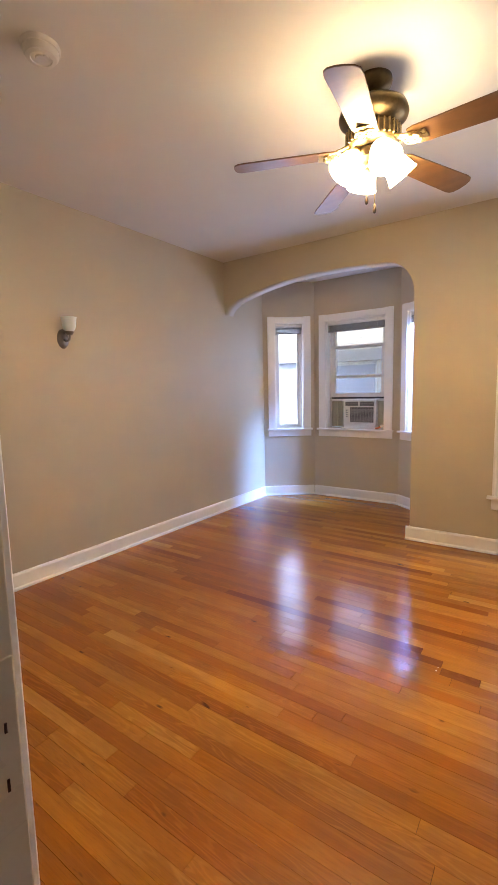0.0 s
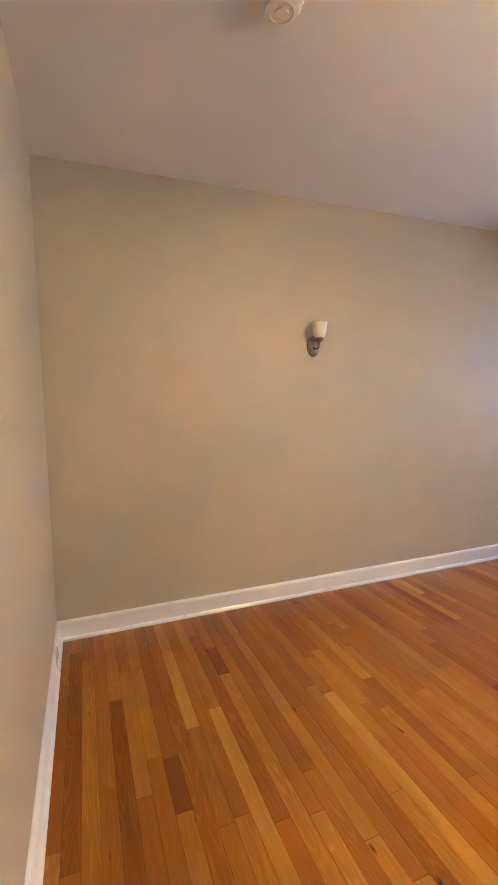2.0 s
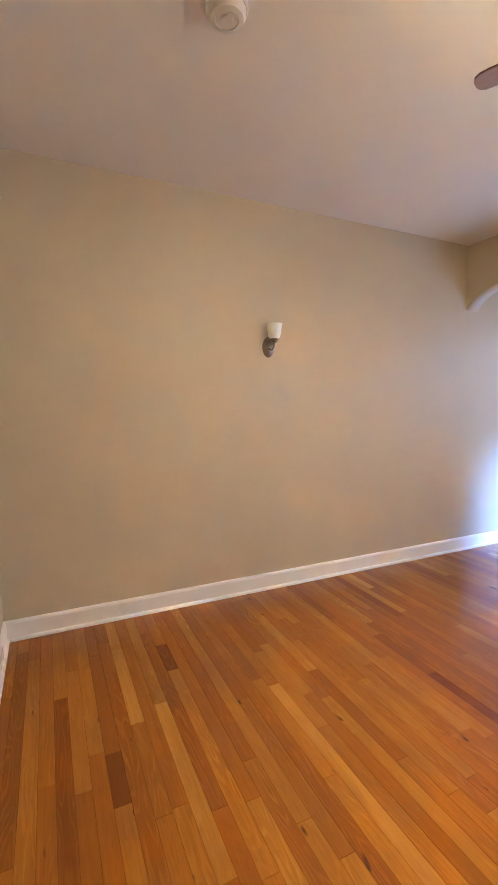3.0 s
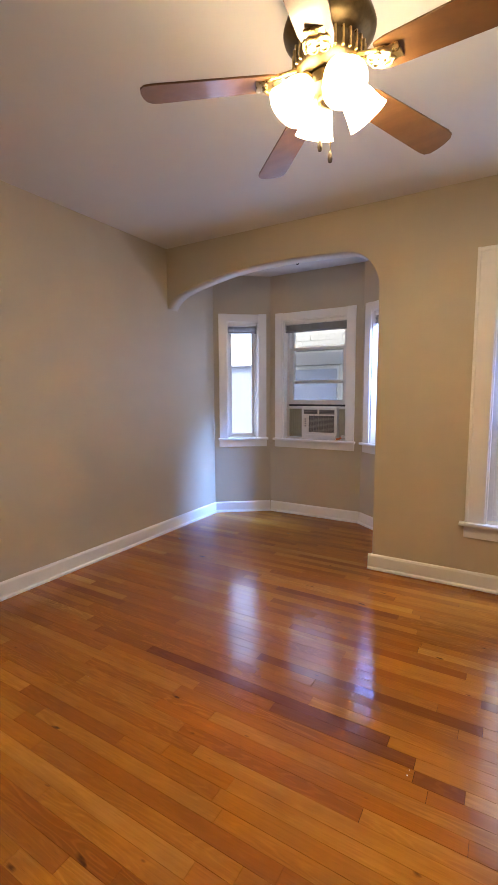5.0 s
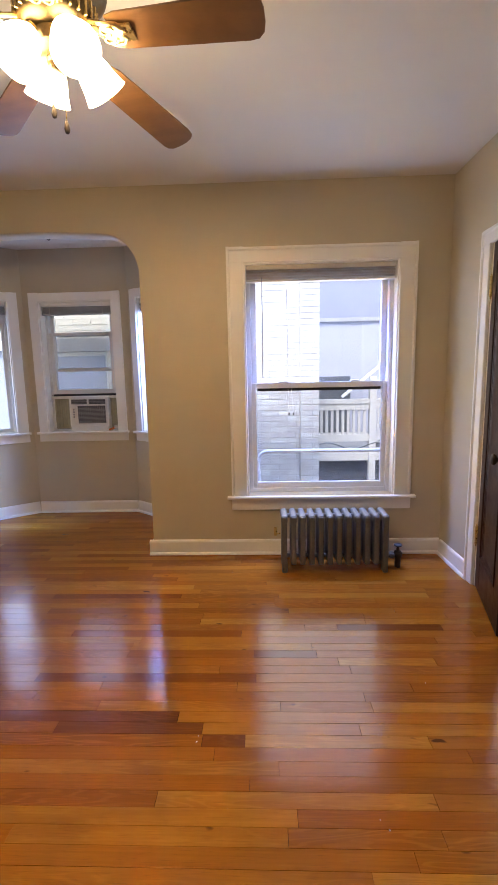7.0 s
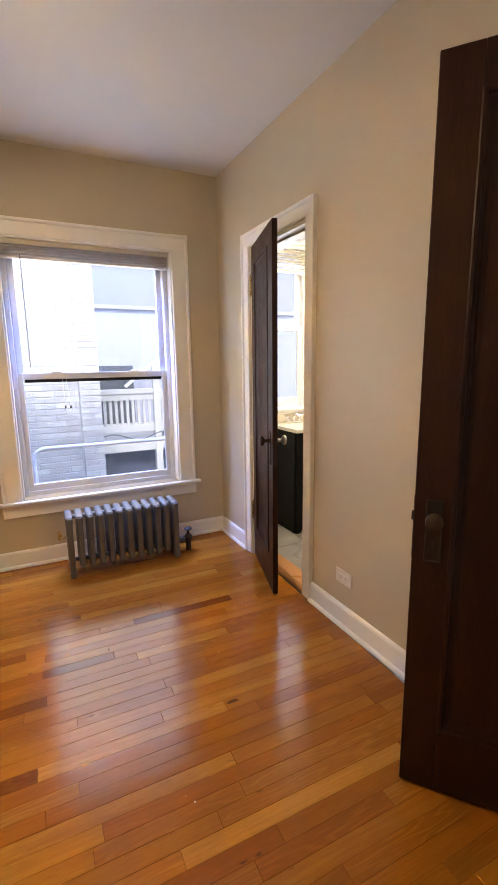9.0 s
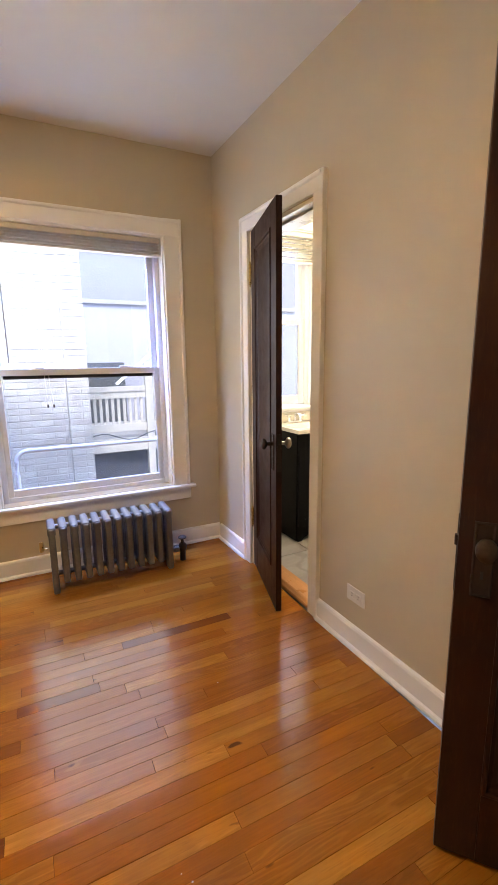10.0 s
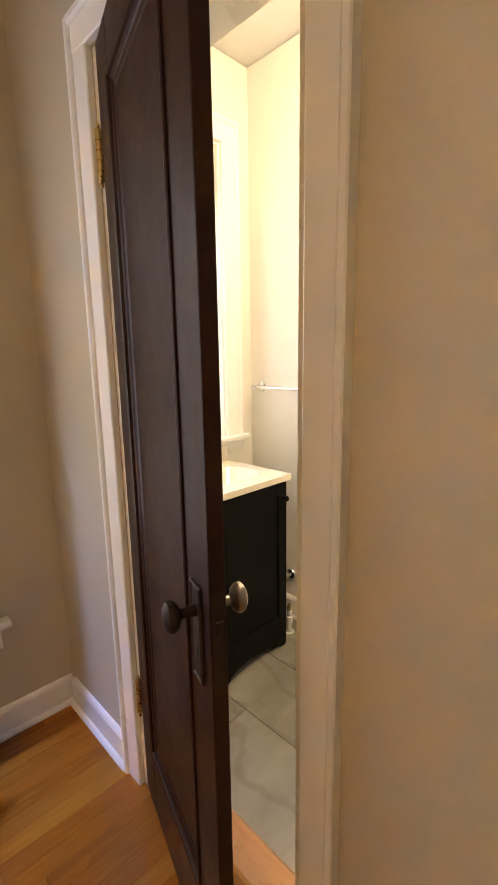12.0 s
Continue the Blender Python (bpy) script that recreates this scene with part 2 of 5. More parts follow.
WALL = paint("greige_wall_paint", (0.55, 0.482, 0.360), 0.5, 0.03, 0.12, 260, 2.2)
CEIL = paint("ceiling_paint", (0.79, 0.77, 0.73), 0.7, 0.02, 0.15, 200, 2.0)
TRIM = paint("white_trim_paint", (0.88, 0.87, 0.84), 0.30, 0.012, 0.10, 60, 3.0)
CREAM = paint("cream_gloss_paint", (0.80, 0.75, 0.62), 0.28, 0.03, 0.15, 50, 5.0)
BATHWALL = paint("bathroom_wall_paint", (0.80, 0.77, 0.70), 0.4, 0.02, 0.1, 220, 2.0)
VINYL = plain("white_vinyl", (0.80, 0.81, 0.82), 0.3)
DARKGAP = plain("dark_rubber_gasket", (0.03, 0.03, 0.035), 0.6)
OAK_TONES = [(0.31, 0.092, 0.009), (0.45, 0.170, 0.017), (0.37, 0.122, 0.011), (0.51, 0.216, 0.026), (0.415, 0.146, 0.013), (0.28, 0.078, 0.008), (0.48, 0.190, 0.020), (0.40, 0.134, 0.012), (0.34, 0.106, 0.010), (0.54, 0.244, 0.033)]
OAK = strip_oak("oak_strip_varnish", OAK_TONES)
OAK_FAR = strip_oak("oak_strip_varnish_joined", OAK_TONES, by_island=True)
OAK_DARK = strip_oak("oak_strip_dark", [(0.20, 0.052, 0.006), (0.24, 0.068, 0.008)])
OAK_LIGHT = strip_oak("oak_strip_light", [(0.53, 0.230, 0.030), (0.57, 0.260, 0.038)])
JOINT = plain("dark_floor_joint", (0.11, 0.040, 0.013), 0.8)
THRESH = oak("threshold_oak", [(0.66, 0.33, 0.12), (0.62, 0.30, 0.10)], 0.3, (20, 1.5, 20), 0.2)
DARKWOOD = oak("dark_stained_birch", [(0.034, 0.010, 0.005), (0.044, 0.014, 0.007)], 0.40, (9, 9, 0.9), 0.0, 0.15)
DARKWOOD.node_tree.nodes["Principled BSDF"].inputs["Specular IOR Level"].default_value = 0.32
BLADE = oak("fan_blade_wood", [(0.215, 0.108, 0.040), (0.245, 0.125, 0.046)], 0.35, (8, 8, 8), 0.2)
BRONZE = metal("antique_bronze", (0.20, 0.145, 0.075), 0.32, 0.3)
BRASS = metal("polished_brass", (0.62, 0.46, 0.20), 0.24, 0.2)
NICKEL = metal("worn_nickel", (0.46, 0.42, 0.36), 0.28, 0.25)
IRONWARE = metal("dark_iron_lock", (0.075, 0.055, 0.045), 0.42, 0.3, 0.8)
CHROME = metal("chrome", (0.82, 0.83, 0.85), 0.08, 0.05)
SCONCEMETAL = metal("dark_pewter", (0.30, 0.26, 0.215), 0.28, 0.3)
RADPAINT = metal("silver_radiator_paint", (0.21, 0.21, 0.212), 0.37, 0.25, 0.5)
SMOKE = plain("white_plastic", (0.74, 0.72, 0.68), 0.4)
ACBODY = plain("grey_white_plastic", (0.76, 0.76, 0.74), 0.45)
ACDARK = plain("dark_grille_plastic", (0.10, 0.10, 0.11), 0.5)
ACMID = plain("grey_louvre_plastic", (0.33, 0.33, 0.34), 0.5)
FILLER = plain("pale_filler_panel", (0.44, 0.44, 0.37), 0.6)
ORANGE = plain("orange_plastic", (0.75, 0.20, 0.06), 0.4)
BLINDMAT = plain("beige_blind_slat", (0.66, 0.61, 0.52), 0.45)
GREYBLIND = plain("grey_blind_slat", (0.34, 0.34, 0.35), 0.45)
WHITEBLIND = plain("white_blind_slat", (0.82, 0.78, 0.66), 0.45)
CORD = plain("pale_cord", (0.70, 0.68, 0.64), 0.7)
SHADE = emitter("lit_frosted_glass", (1.0, 0.78, 0.47), SHADE_GLOW)
BULB = emitter("lit_bulb", (1.0, 0.77, 0.46), BULB_GLOW)
FROST = Nodes("frosted_white_glass")
FROST.set(Base_Color=(0.90, 0.885, 0.85, 1), Roughness=0.35, Subsurface_Weight=0.3)
FROST = FROST.mat
VANITY = paint("black_vanity_paint", (0.0045, 0.004, 0.004), 0.42, 0.1, 0.1, 90, 6)
VANITY.node_tree.nodes["Principled BSDF"].inputs["Specular IOR Level"].default_value = 0.10
CULTURED = plain("cream_cultured_marble", (0.80, 0.74, 0.62), 0.2, Coat_Weight=0.3)


def pane_glass():
    n = Nodes("window_glass")
    t = n.tree
    out = t.nodes["Material Output"]
    clear = n.add("ShaderNodeBsdfTransparent")
    gloss = n.add("ShaderNodeBsdfGlossy", Roughness=0.02)
    mix = n.add("ShaderNodeMixShader", Fac=n.math("MULTIPLY", n.add("ShaderNodeFresnel", IOR=1.45).outputs[0], 0.7))
    t.links.new(clear.outputs[0], mix.inputs[1]), t.links.new(gloss.outputs[0], mix.inputs[2])
    film = n.add("ShaderNodeBsdfTranslucent", Color=(0.9, 0.94, 1.0, 1))
    dirty = n.add("ShaderNodeMixShader", Fac=n.ramp(n.noise(n.where, 3, 4), (0.3, (0.008,) * 3), (0.7, (0.03,) * 3)))
    t.links.new(mix.outputs[0], dirty.inputs[1]), t.links.new(film.outputs[0], dirty.inputs[2])
    t.links.new(dirty.outputs[0], out.inputs[0])
    return n.mat


def screen_mesh():
    n = Nodes("insect_screen")
    t = n.tree
    clear = n.add("ShaderNodeBsdfTransparent")
    wire = n.add("ShaderNodeBsdfDiffuse", Color=(0.16, 0.17, 0.19, 1))
    k = n.noise(n.where, 12, 2)
    mix = n.add("ShaderNodeMixShader", Fac=n.ramp(k, (0.3, (0.10,) * 3), (0.7, (0.14,) * 3)))
    t.links.new(clear.outputs[0], mix.inputs[1]), t.links.new(wire.outputs[0], mix.inputs[2])
    t.links.new(mix.outputs[0], t.nodes["Material Output"].inputs[0])
    return n.mat


GLASS, SCREEN = pane_glass(), screen_mesh()


def marble():
    n = Nodes("grey_marble_tile")
    p = n.where
    r = n.chance
    q = n.add("ShaderNodeVectorMath", i0=p, i1=n.add("ShaderNodeCombineXYZ", X=n.math("MULTIPLY", r, 9.0), Y=n.math("MULTIPLY", r, 5.0)).outputs[0]).outputs[0]
    cloud = n.noise(n.mapped(q, (2, 5, 1)), 1.5, 6, 0.6)
    wave = n.add("ShaderNodeTexWave", Vector=q, Scale=1.4, Distortion=12.0, Detail=5.0)
    c = n.ramp(cloud, (0.3, (0.21, 0.195, 0.165)), (0.7, (0.33, 0.31, 0.27)))
    c = n.mix(n.ramp(wave.outputs[0], (0.0, (0.5, 0.5, 0.5)), (0.12, (0, 0, 0))), c, (0.17, 0.145, 0.115))
    n.set(Base_Color=c, Roughness=0.28)
    return n.mat


def brick_paint():
    n = Nodes("pale_painted_brick")
    p = n.where
    r = n.chance
    tone = n.ramp(r, (0.0, (0.52, 0.49, 0.40)), (0.5, (0.60, 0.57, 0.47)), (1.0, (0.68, 0.65, 0.545)))
    dirt = n.ramp(n.noise(p, 5, 6, 0.7), (0.4, (0, 0, 0)), (0.75, (0.5, 0.5, 0.5)))
    n.set(Base_Color=n.mix(dirt, tone, (0.40, 0.38, 0.34)), Roughness=0.85)
    n.bump(n.noise(p, 60, 4), 0.5, 0.006)
    return n.mat


TILE, BRICK = marble(), brick_paint()
GROUT = plain("grey_grout", (0.36, 0.35, 0.33), 0.8)
MORTAR = paint("pale_mortar", (0.50, 0.475, 0.40), 0.9, 0.1, 0.5, 90, 4)
GREYWALL = paint("grey_lilac_render", (0.33, 0.33, 0.39), 0.85, 0.06, 0.3, 70, 1.4)
SIDING = paint("grey_siding_paint", (0.35, 0.38, 0.47), 0.7, 0.05, 0.2, 70, 2)
PORCHWOOD = paint("pale_porch_paint", (0.50, 0.47, 0.43), 0.6, 0.08, 0.3, 80, 5)
DARKOUT = plain("dark_recess", (0.06, 0.065, 0.075), 0.6)
PIPEPAINT = plain("white_pipe_paint", (0.78, 0.80, 0.80), 0.4)
CONCRETE = paint("concrete_ground", (0.30, 0.29, 0.28), 0.9, 0.12, 0.5, 60, 2)

# ---- the plan ----
WEST, SOUTH, NORTH, CEILING, BAYTOP = -2.97, -0.15, 3.40, 2.63, 2.56
PIER = -1.03
BAY = [(WEST - 0.012, 4.115), (-2.475, 4.50), (-1.455, 4.50), (-0.95, 4.115)]
DOORWALL = pose(1.12, 3.40, 0, 0, 0, 1.6)   # local y runs back along the wall from the corner


def structure(name, bm, material, m=None, label="", category=""):
    ob = part(name, bm, material, None, label, m)
    return tagged(ob, label, category or name.split("_")[0], kind="structure")


# floor beneath the boards, and the ceilings
floor = structure("floor", box(-3.3, 1.14, -2.0, 4.75, -0.12, -0.017), JOINT, label="honey-coloured varnished oak strip floor", category="floor")
ceiling = structure("ceiling", box(-3.2, 2.6, -2.0, 3.55, CEILING, CEILING + 0.2), CEIL, label="smooth off-white painted ceiling", category="ceiling")
structure("ceiling_bay", box(-3.2, -0.75, 3.55, 4.72, BAYTOP, BAYTOP + 0.25), CEIL, label="low white ceiling of the bay", category="ceiling")

# west wall, running on into the bay
m, length = run(WEST, SOUTH, WEST, BAY[0][1])
wall_west = structure("wall_west", wall_slab(length + 0.06, CEILING, 0.2), WALL, m, "plain greige painted long wall", "wall")
# south wall with the doorway walked through
m, length = run(1.4, SOUTH, WEST - 0.2, SOUTH)
DOORWAY = (-0.512, 0.33)
wall_south = structure("wall_south", wall_slab(length, CEILING, 0.14, [(1.4 - DOORWAY[1], 1.4 - DOORWAY[0], 0, 2.05)]), WALL, m, "greige wall with a doorway", "wall")
# hall behind
for name, ends in (("wall_hall_west", (-1.0, -0.3, -1.0, -1.9)), ("wall_hall_south", (-1.0, -1.7, 1.0, -1.7)), ("wall_hall_east", (0.7, -1.9, 0.7, -0.3))):
    m, length = run(*ends)
    structure(name, wall_slab(length, CEILING, -0.12), WALL, m, "plain greige hall wall", "wall")

# north wall: arch over the bay, pier, window
m, length = run(1.24, NORTH, PIER, NORTH)
WIN = (-0.305, 0.775, 0.455, 2.112)
north_bm = wall_slab(length - 0.0, CEILING, -0.15, [(1.24 - WIN[1], 1.24 - WIN[0], WIN[2], WIN[3])])
wall_north = structure("wall_north", north_bm, WALL, m, "greige wall with a tall window and a wide arch", "wall")


def arch_height(x):
    z = 2.356 - 0.070 * ((x + 1.80) / 0.9) ** 2 - 0.06 * max(0.0, (-2.0 - x) / 0.97) ** 2
    for u, drop in (((x + 1.26) / 0.23, 0.25), ((-2.79 - x) / 0.18, 0.085)):
        u = min(max(u, 0.0), 1.0)
        z -= drop * (1 - math.sqrt(1 - u * u))
    return z


def arch_header():
    bm = bmesh.new()
    xs = sorted({WEST + (PIER - WEST) * (0.5 - 0.5 * math.cos(math.pi * k / 48)) for k in range(49)})
    for y in (NORTH, NORTH + 0.15):
        for a, b in zip(xs, xs[1:]):
            bm.faces.new([bm.verts.new(c) for c in ((a, y, arch_height(a)), (b, y, arch_height(b)), (b, y, CEILING), (a, y, CEILING))])
    for a, b in zip(xs, xs[1:]):
        bm.faces.new([bm.verts.new(c) for c in ((a, NORTH, arch_height(a)), (b, NORTH, arch_height(b)), (b, NORTH + 0.15, arch_height(b)), (a, NORTH + 0.15, arch_height(a)))])
    bmesh.ops.remove_doubles(bm, verts=bm.verts, dist=1e-5)
    for f in bm.faces:
        f.smooth = abs(f.normal.y) < 0.5
    return bm


structure("wall_arch", arch_header(), WALL, None, "greige plaster arch with rounded shoulders", "wall")

# bay walls; a window in each
BAYWIN = {}
for k, (name, a, b) in enumerate((("wall_bay_west", BAY[0], BAY[1]), ("wall_bay_north", BAY[1], BAY[2]), ("wall_bay_east", BAY[2], BAY[3]))):
    m, length = run(*a, *b)
    # a window opening in the middle of each face
    if k == 1:
        hole = (0.15, 0.865, 0.83, 2.088)
    elif k == 0:
        hole = (0.155, 0.505, 0.83, 2.088)
    else:
        hole = (length - 0.505, length - 0.155, 0.83, 2.088)
    structure(name, wall_slab(length, BAYTOP + 0.05, 0.2, [hole]), WALL, m, "greige bay wall with a window", "wall")
    BAYWIN[name] = (m, length, hole)
m, length = run(*BAY[3], -0.95, NORTH + 0.14)
structure("wall_bay_return", wall_slab(length, BAYTOP + 0.05, 0.2), WALL, m, "short greige return wall of the bay", "wall")

# east wall with the bathroom door and a closet door
BATHDOOR = (-1.152, -0.522, 2.045)    # along local y, and height
CLOSET = (-3.20, -2.68, 2.075)
wall_len = 3.75
m = DOORWALL @ pose(0, -wall_len, 0, 0, 0, 90)
ob = structure("wall_east", wall_slab(wall_len + 0.25, CEILING, -0.14, [(wall_len + BATHDOOR[0], wall_len + BATHDOOR[1], 0, BATHDOOR[2]), (wall_len + CLOSET[0], wall_len + CLOSET[1], 0, CLOSET[2])]), WALL, m, "greige wall with a bathroom doorway", "wall")
# closet behind its door
for name, q in (("wall_closet_north", (0.14, 0.7, -2.56, -2.50)), ("wall_closet_back", (0.7, 0.76, -3.5, -2.50)), ("wall_closet_south", (0.14, 0.7, -3.5, -3.44))):
    structure(name, box(q[0], q[1], q[2], q[3], 0, CEILING - 0.01), WALL, DOORWALL, "plain closet wall", "wall")
structure("floor_closet", box(0.0, 0.7, -3.44, -2.56, -0.12, 0.0), OAK_FAR, DOORWALL, "oak closet floor", "floor")

# bathroom shell
BX, BY = 1.04, -1.75
structure("floor_bathroom", box(0.02, BX + 0.1, BY - 0.1, 0.1, -0.14, 0.006), GROUT, DOORWALL, "grey marble-look bathroom floor", "floor")
structure("wall_bath_east", box(BX, BX + 0.1, BY - 0.1, 0.2, 0, CEILING - 0.005), BATHWALL, DOORWALL, "pale cream bathroom wall", "wall")
structure("wall_bath_south", box(0.14, BX, BY - 0.1, BY, 0, CEILING - 0.005), BATHWALL, DOORWALL, "pale cream bathroom wall", "wall")
structure("wall_bath_lining", wall_slab(1.9, CEILING - 0.005, 0.02, [(1.9 + BATHDOOR[0], 1.9 + BATHDOOR[1], 0, BATHDOOR[2])]), BATHWALL, DOORWALL @ pose(0.162, -1.9, 0, 0, 0, 90), "pale cream bathroom wall", "wall")
BATHWIN = (0.22, 0.86, 0.955, 2.27)
structure("wall_bath_north", wall_slab(BX - 0.10, CEILING - 0.005, 0.18, [(BATHWIN[0] - 0.12, BATHWIN[1] - 0.12, BATHWIN[2], BATHWIN[3])]), BATHWALL, DOORWALL @ pose(0.12, -0.0, 0), "pale cream bathroom wall with a window", "wall")

# ---- trim ----
SKIRT = [(0, 0), (-0.030, 0), (-0.029, 0.009), (-0.024, 0.016), (-0.016, 0.020), (-0.016, 0.098), (-0.012, 0.108), (-0.005, 0.113), (0, 0.114)]


def skirting(m, length, where):
    return structure("baseboard", profile_bar(SKIRT, length), TRIM, m, "white painted baseboard with a quarter-round shoe", "baseboard")


EAST = DOORWALL @ pose(0, 0, 0, 0, 0, -90)      # local x runs back from the corner, local y into the bathroom
m, length = run(WEST, SOUTH, WEST, BAY[0][1])
skirting(m, length, "west")
for a, b in zip(BAY, BAY[1:]):
    m, length = run(*a, *b)
    skirting(m @ pose(0.008, 0, 0), length - 0.016, "bay")
m, length = run(*BAY[3], -0.95, NORTH + 0.15)
skirting(m, length, "return")
skirting(pose(PIER - 0.030, NORTH, 0), 1.12 - PIER + 0.026, "north")
skirting(pose(PIER, NORTH + 0.15, 0, 0, 0, -90) , 0.152, "pier")
skirting(EAST @ pose(0.03, 0, 0), 0.408, "east")
skirting(EAST @ pose(1.239, 0, 0), 1.338, "east")
m, length = run(DOORWAY[0] - 0.1, SOUTH, WEST, SOUTH)
skirting(m, length, "south")
m, length = run(1.15, SOUTH, DOORWAY[1] + 0.1, SOUTH)
skirting(m, length, "south")


def casing_bar(length, width, bm=None):
    """A flat board with a raised back band along its outer edge: x along, z across from 0 (inner) to width (outer)."""
    profile = [(0, 0), (-0.014, 0), (-0.017, 0.004), (-0.017, width - 0.022), (-0.021, width - 0.020), (-0.026, width - 0.014), (-0.026, width - 0.003), (-0.023, width), (0, width)]
    return profile_bar(profile, length, bm)


def door_frame(name, m, x0, x1, head, width, depth, material, label, both=True):
    """Casing, jambs and stops round a doorway; local x along the wall, y through it."""
    frame_ob = thing(name, label, "door frame", m, kind="structure")
    for y, flip in ((0.0, 0), (depth, 1)) if both else ((0.0, 0),):
        f = pose(0, y, 0) @ (Matrix.Diagonal((1, -1, 1, 1)) if flip else Matrix.Identity(4))
        b = casing_bar(head + width, width)
        b.transform(f @ pose(x0 - 0.004, 0, 0) @ pose(0, 0, 0, 0, -90, 0))
        part("casing", b, material, frame_ob)
        b = casing_bar(head + width, width)
        b.transform(f @ pose(x1 + 0.004, 0, 0) @ Matrix.Diagonal((-1, 1, 1, 1)) @ pose(0, 0, 0, 0, -90, 0))
        part("casing", b, material, frame_ob)
        b = casing_bar(x1 - x0 + 2 * width - 0.03, width - 0.001)
        b.transform(f @ pose(x0 - width + 0.015, -0.0015, head + 0.004))
        part("head_casing", b, material, frame_ob)
    part("jamb", box(x0 - 0.001, x0 + 0.018, 0.001, depth - 0.001, 0, head, 0.002), CREAM, frame_ob)
    part("jamb", box(x1 - 0.018, x1 + 0.001, 0.001, depth - 0.001, 0, head, 0.002), CREAM, frame_ob)
    part("head_jamb", box(x0 + 0.018, x1 - 0.018, 0.001, depth - 0.001, head - 0.018, head + 0.001, 0.002), CREAM, frame_ob)
    part("stop", box(x0 + 0.018, x0 + 0.030, 0.048, 0.085, 0, head - 0.018, 0.003), CREAM, frame_ob)
    part("stop", box(x1 - 0.030, x1 - 0.018, 0.048, 0.085, 0, head - 0.018, 0.003), CREAM, frame_ob)
    part("stop", box(x0 + 0.030, x1 - 0.030, 0.048, 0.085, head - 0.030, head - 0.018, 0.003), CREAM, frame_ob)
    return frame_ob


door_frame("door_frame_bathroom", EAST, 0.522, 1.152, 2.045, 0.083, 0.182, TRIM, "white painted bathroom door casing")
door_frame("door_frame_closet", EAST, 2.68, 3.20, 2.075, 0.10, 0.14, TRIM, "white painted closet door casing")
mm, _ = run(DOORWAY[1], SOUTH, DOORWAY[0], SOUTH)
entry = door_frame("door_frame_entry", mm, 0.0, DOORWAY[1] - DOORWAY[0], 2.05, 0.10, 0.14, TRIM, "white painted casing of the room's doorway")
w = DOORWAY[1] - DOORWAY[0]
b = box(w - 0.021, w - 0.017, 0.004, 0.042, 0.84, 1.03, 0.001)
plate = part("strike_plate", b, CREAM, entry, "painted-over strike plate")
part("latch_hole", box(w - 0.0225, w - 0.0205, 0.016, 0.0185, 0.952, 0.963), DARKWOOD, plate)
part("bolt_hole", box(w - 0.0225, w - 0.0205, 0.018, 0.0205, 0.887, 0.901), DARKWOOD, plate)


# ---- windows ----
def sash(name, parent, x0, x1, z0, z1, y, stile, top, bottom, material, depth=0.032, pane_name="pane"):
    s = part(name, box(x0, x0 + stile, y, y + depth, z0, z1, 0.003), material, parent)
    part("stile", box(x1 - stile, x1, y, y + depth, z0, z1, 0.003), material, s)
    part("rail", box(x0 + stile, x1 - stile, y + 0.001, y + depth - 0.001, z1 - top, z1, 0.003), material, s)
    part("rail", box(x0 + stile, x1 - stile, y + 0.001, y + depth - 0.001, z0, z0 + bottom, 0.003), material, s)
    g = part(pane_name, box(x0 + stile - 0.004, x1 - stile + 0.004, y + depth / 2 - 0.002, y + depth / 2 + 0.002, z0 + bottom - 0.004, z1 - top + 0.004), GLASS, s)
    g.visible_shadow = False
    return s


def window_trim(name, m, x0, x1, z0, z1, width, reveal, label, material=TRIM, apron=0.09, horn=0.03, flat=False, head=None):
    """Casing, stool, apron and the lining of the opening."""
    w = thing(name, label, "window", m, kind="structure")
    head = head or width
    for x, flip in ((x0 + 0.004, False), (x1 - 0.004, True)):
        if flat:
            b = box(0, z1 - z0 + head, -0.018, 0, 0, width, 0.003)
        else:
            b = casing_bar(z1 - z0 + head, width)
        b.transform(pose(x, 0, z0) @ (Matrix.Diagonal((-1, 1, 1, 1)) if flip else Matrix.Identity(4)) @ pose(0, 0, 0, 0, -90, 0))
        part("casing", b, material, w)
    n = x1 - x0 + 2 * width - (0.03 if not flat else 2 * width)
    b = box(0, n, -0.018, 0, 0, head - 0.001, 0.003) if flat else casing_bar(n, head - 0.001)
    b.transform(pose((x0 + x1) / 2 - n / 2, -0.0012, z1 - 0.004))
    part("head_casing", b, material, w)
    part("window_sill", box(x0 - width - horn, x1 + width + horn, -0.052, 0.0, z0 - 0.022, z0, 0.007), material, w, "white painted sill with rounded nose")
    part("inner_sill", box(x0 + 0.001, x1 - 0.001, 0.0, reveal, z0 - 0.022, z0 - 0.001, 0.002), material, w)
    part("apron", box(x0 - width, x1 + width, -0.018, 0.0, z0 - 0.022 - apron, z0 - 0.022, 0.003), material, w)
    part("lining", box(x0 - 0.001, x0 + 0.014, 0.001, reveal + 0.07, z0, z1, 0.001), material, w)
    part("lining", box(x1 - 0.014, x1 + 0.001, 0.001, reveal + 0.07, z0, z1, 0.001), material, w)
    part("lining", box(x0 + 0.014, x1 - 0.014, 0.001, reveal + 0.07, z1 - 0.014, z1 + 0.001, 0.001), material, w)
    return w


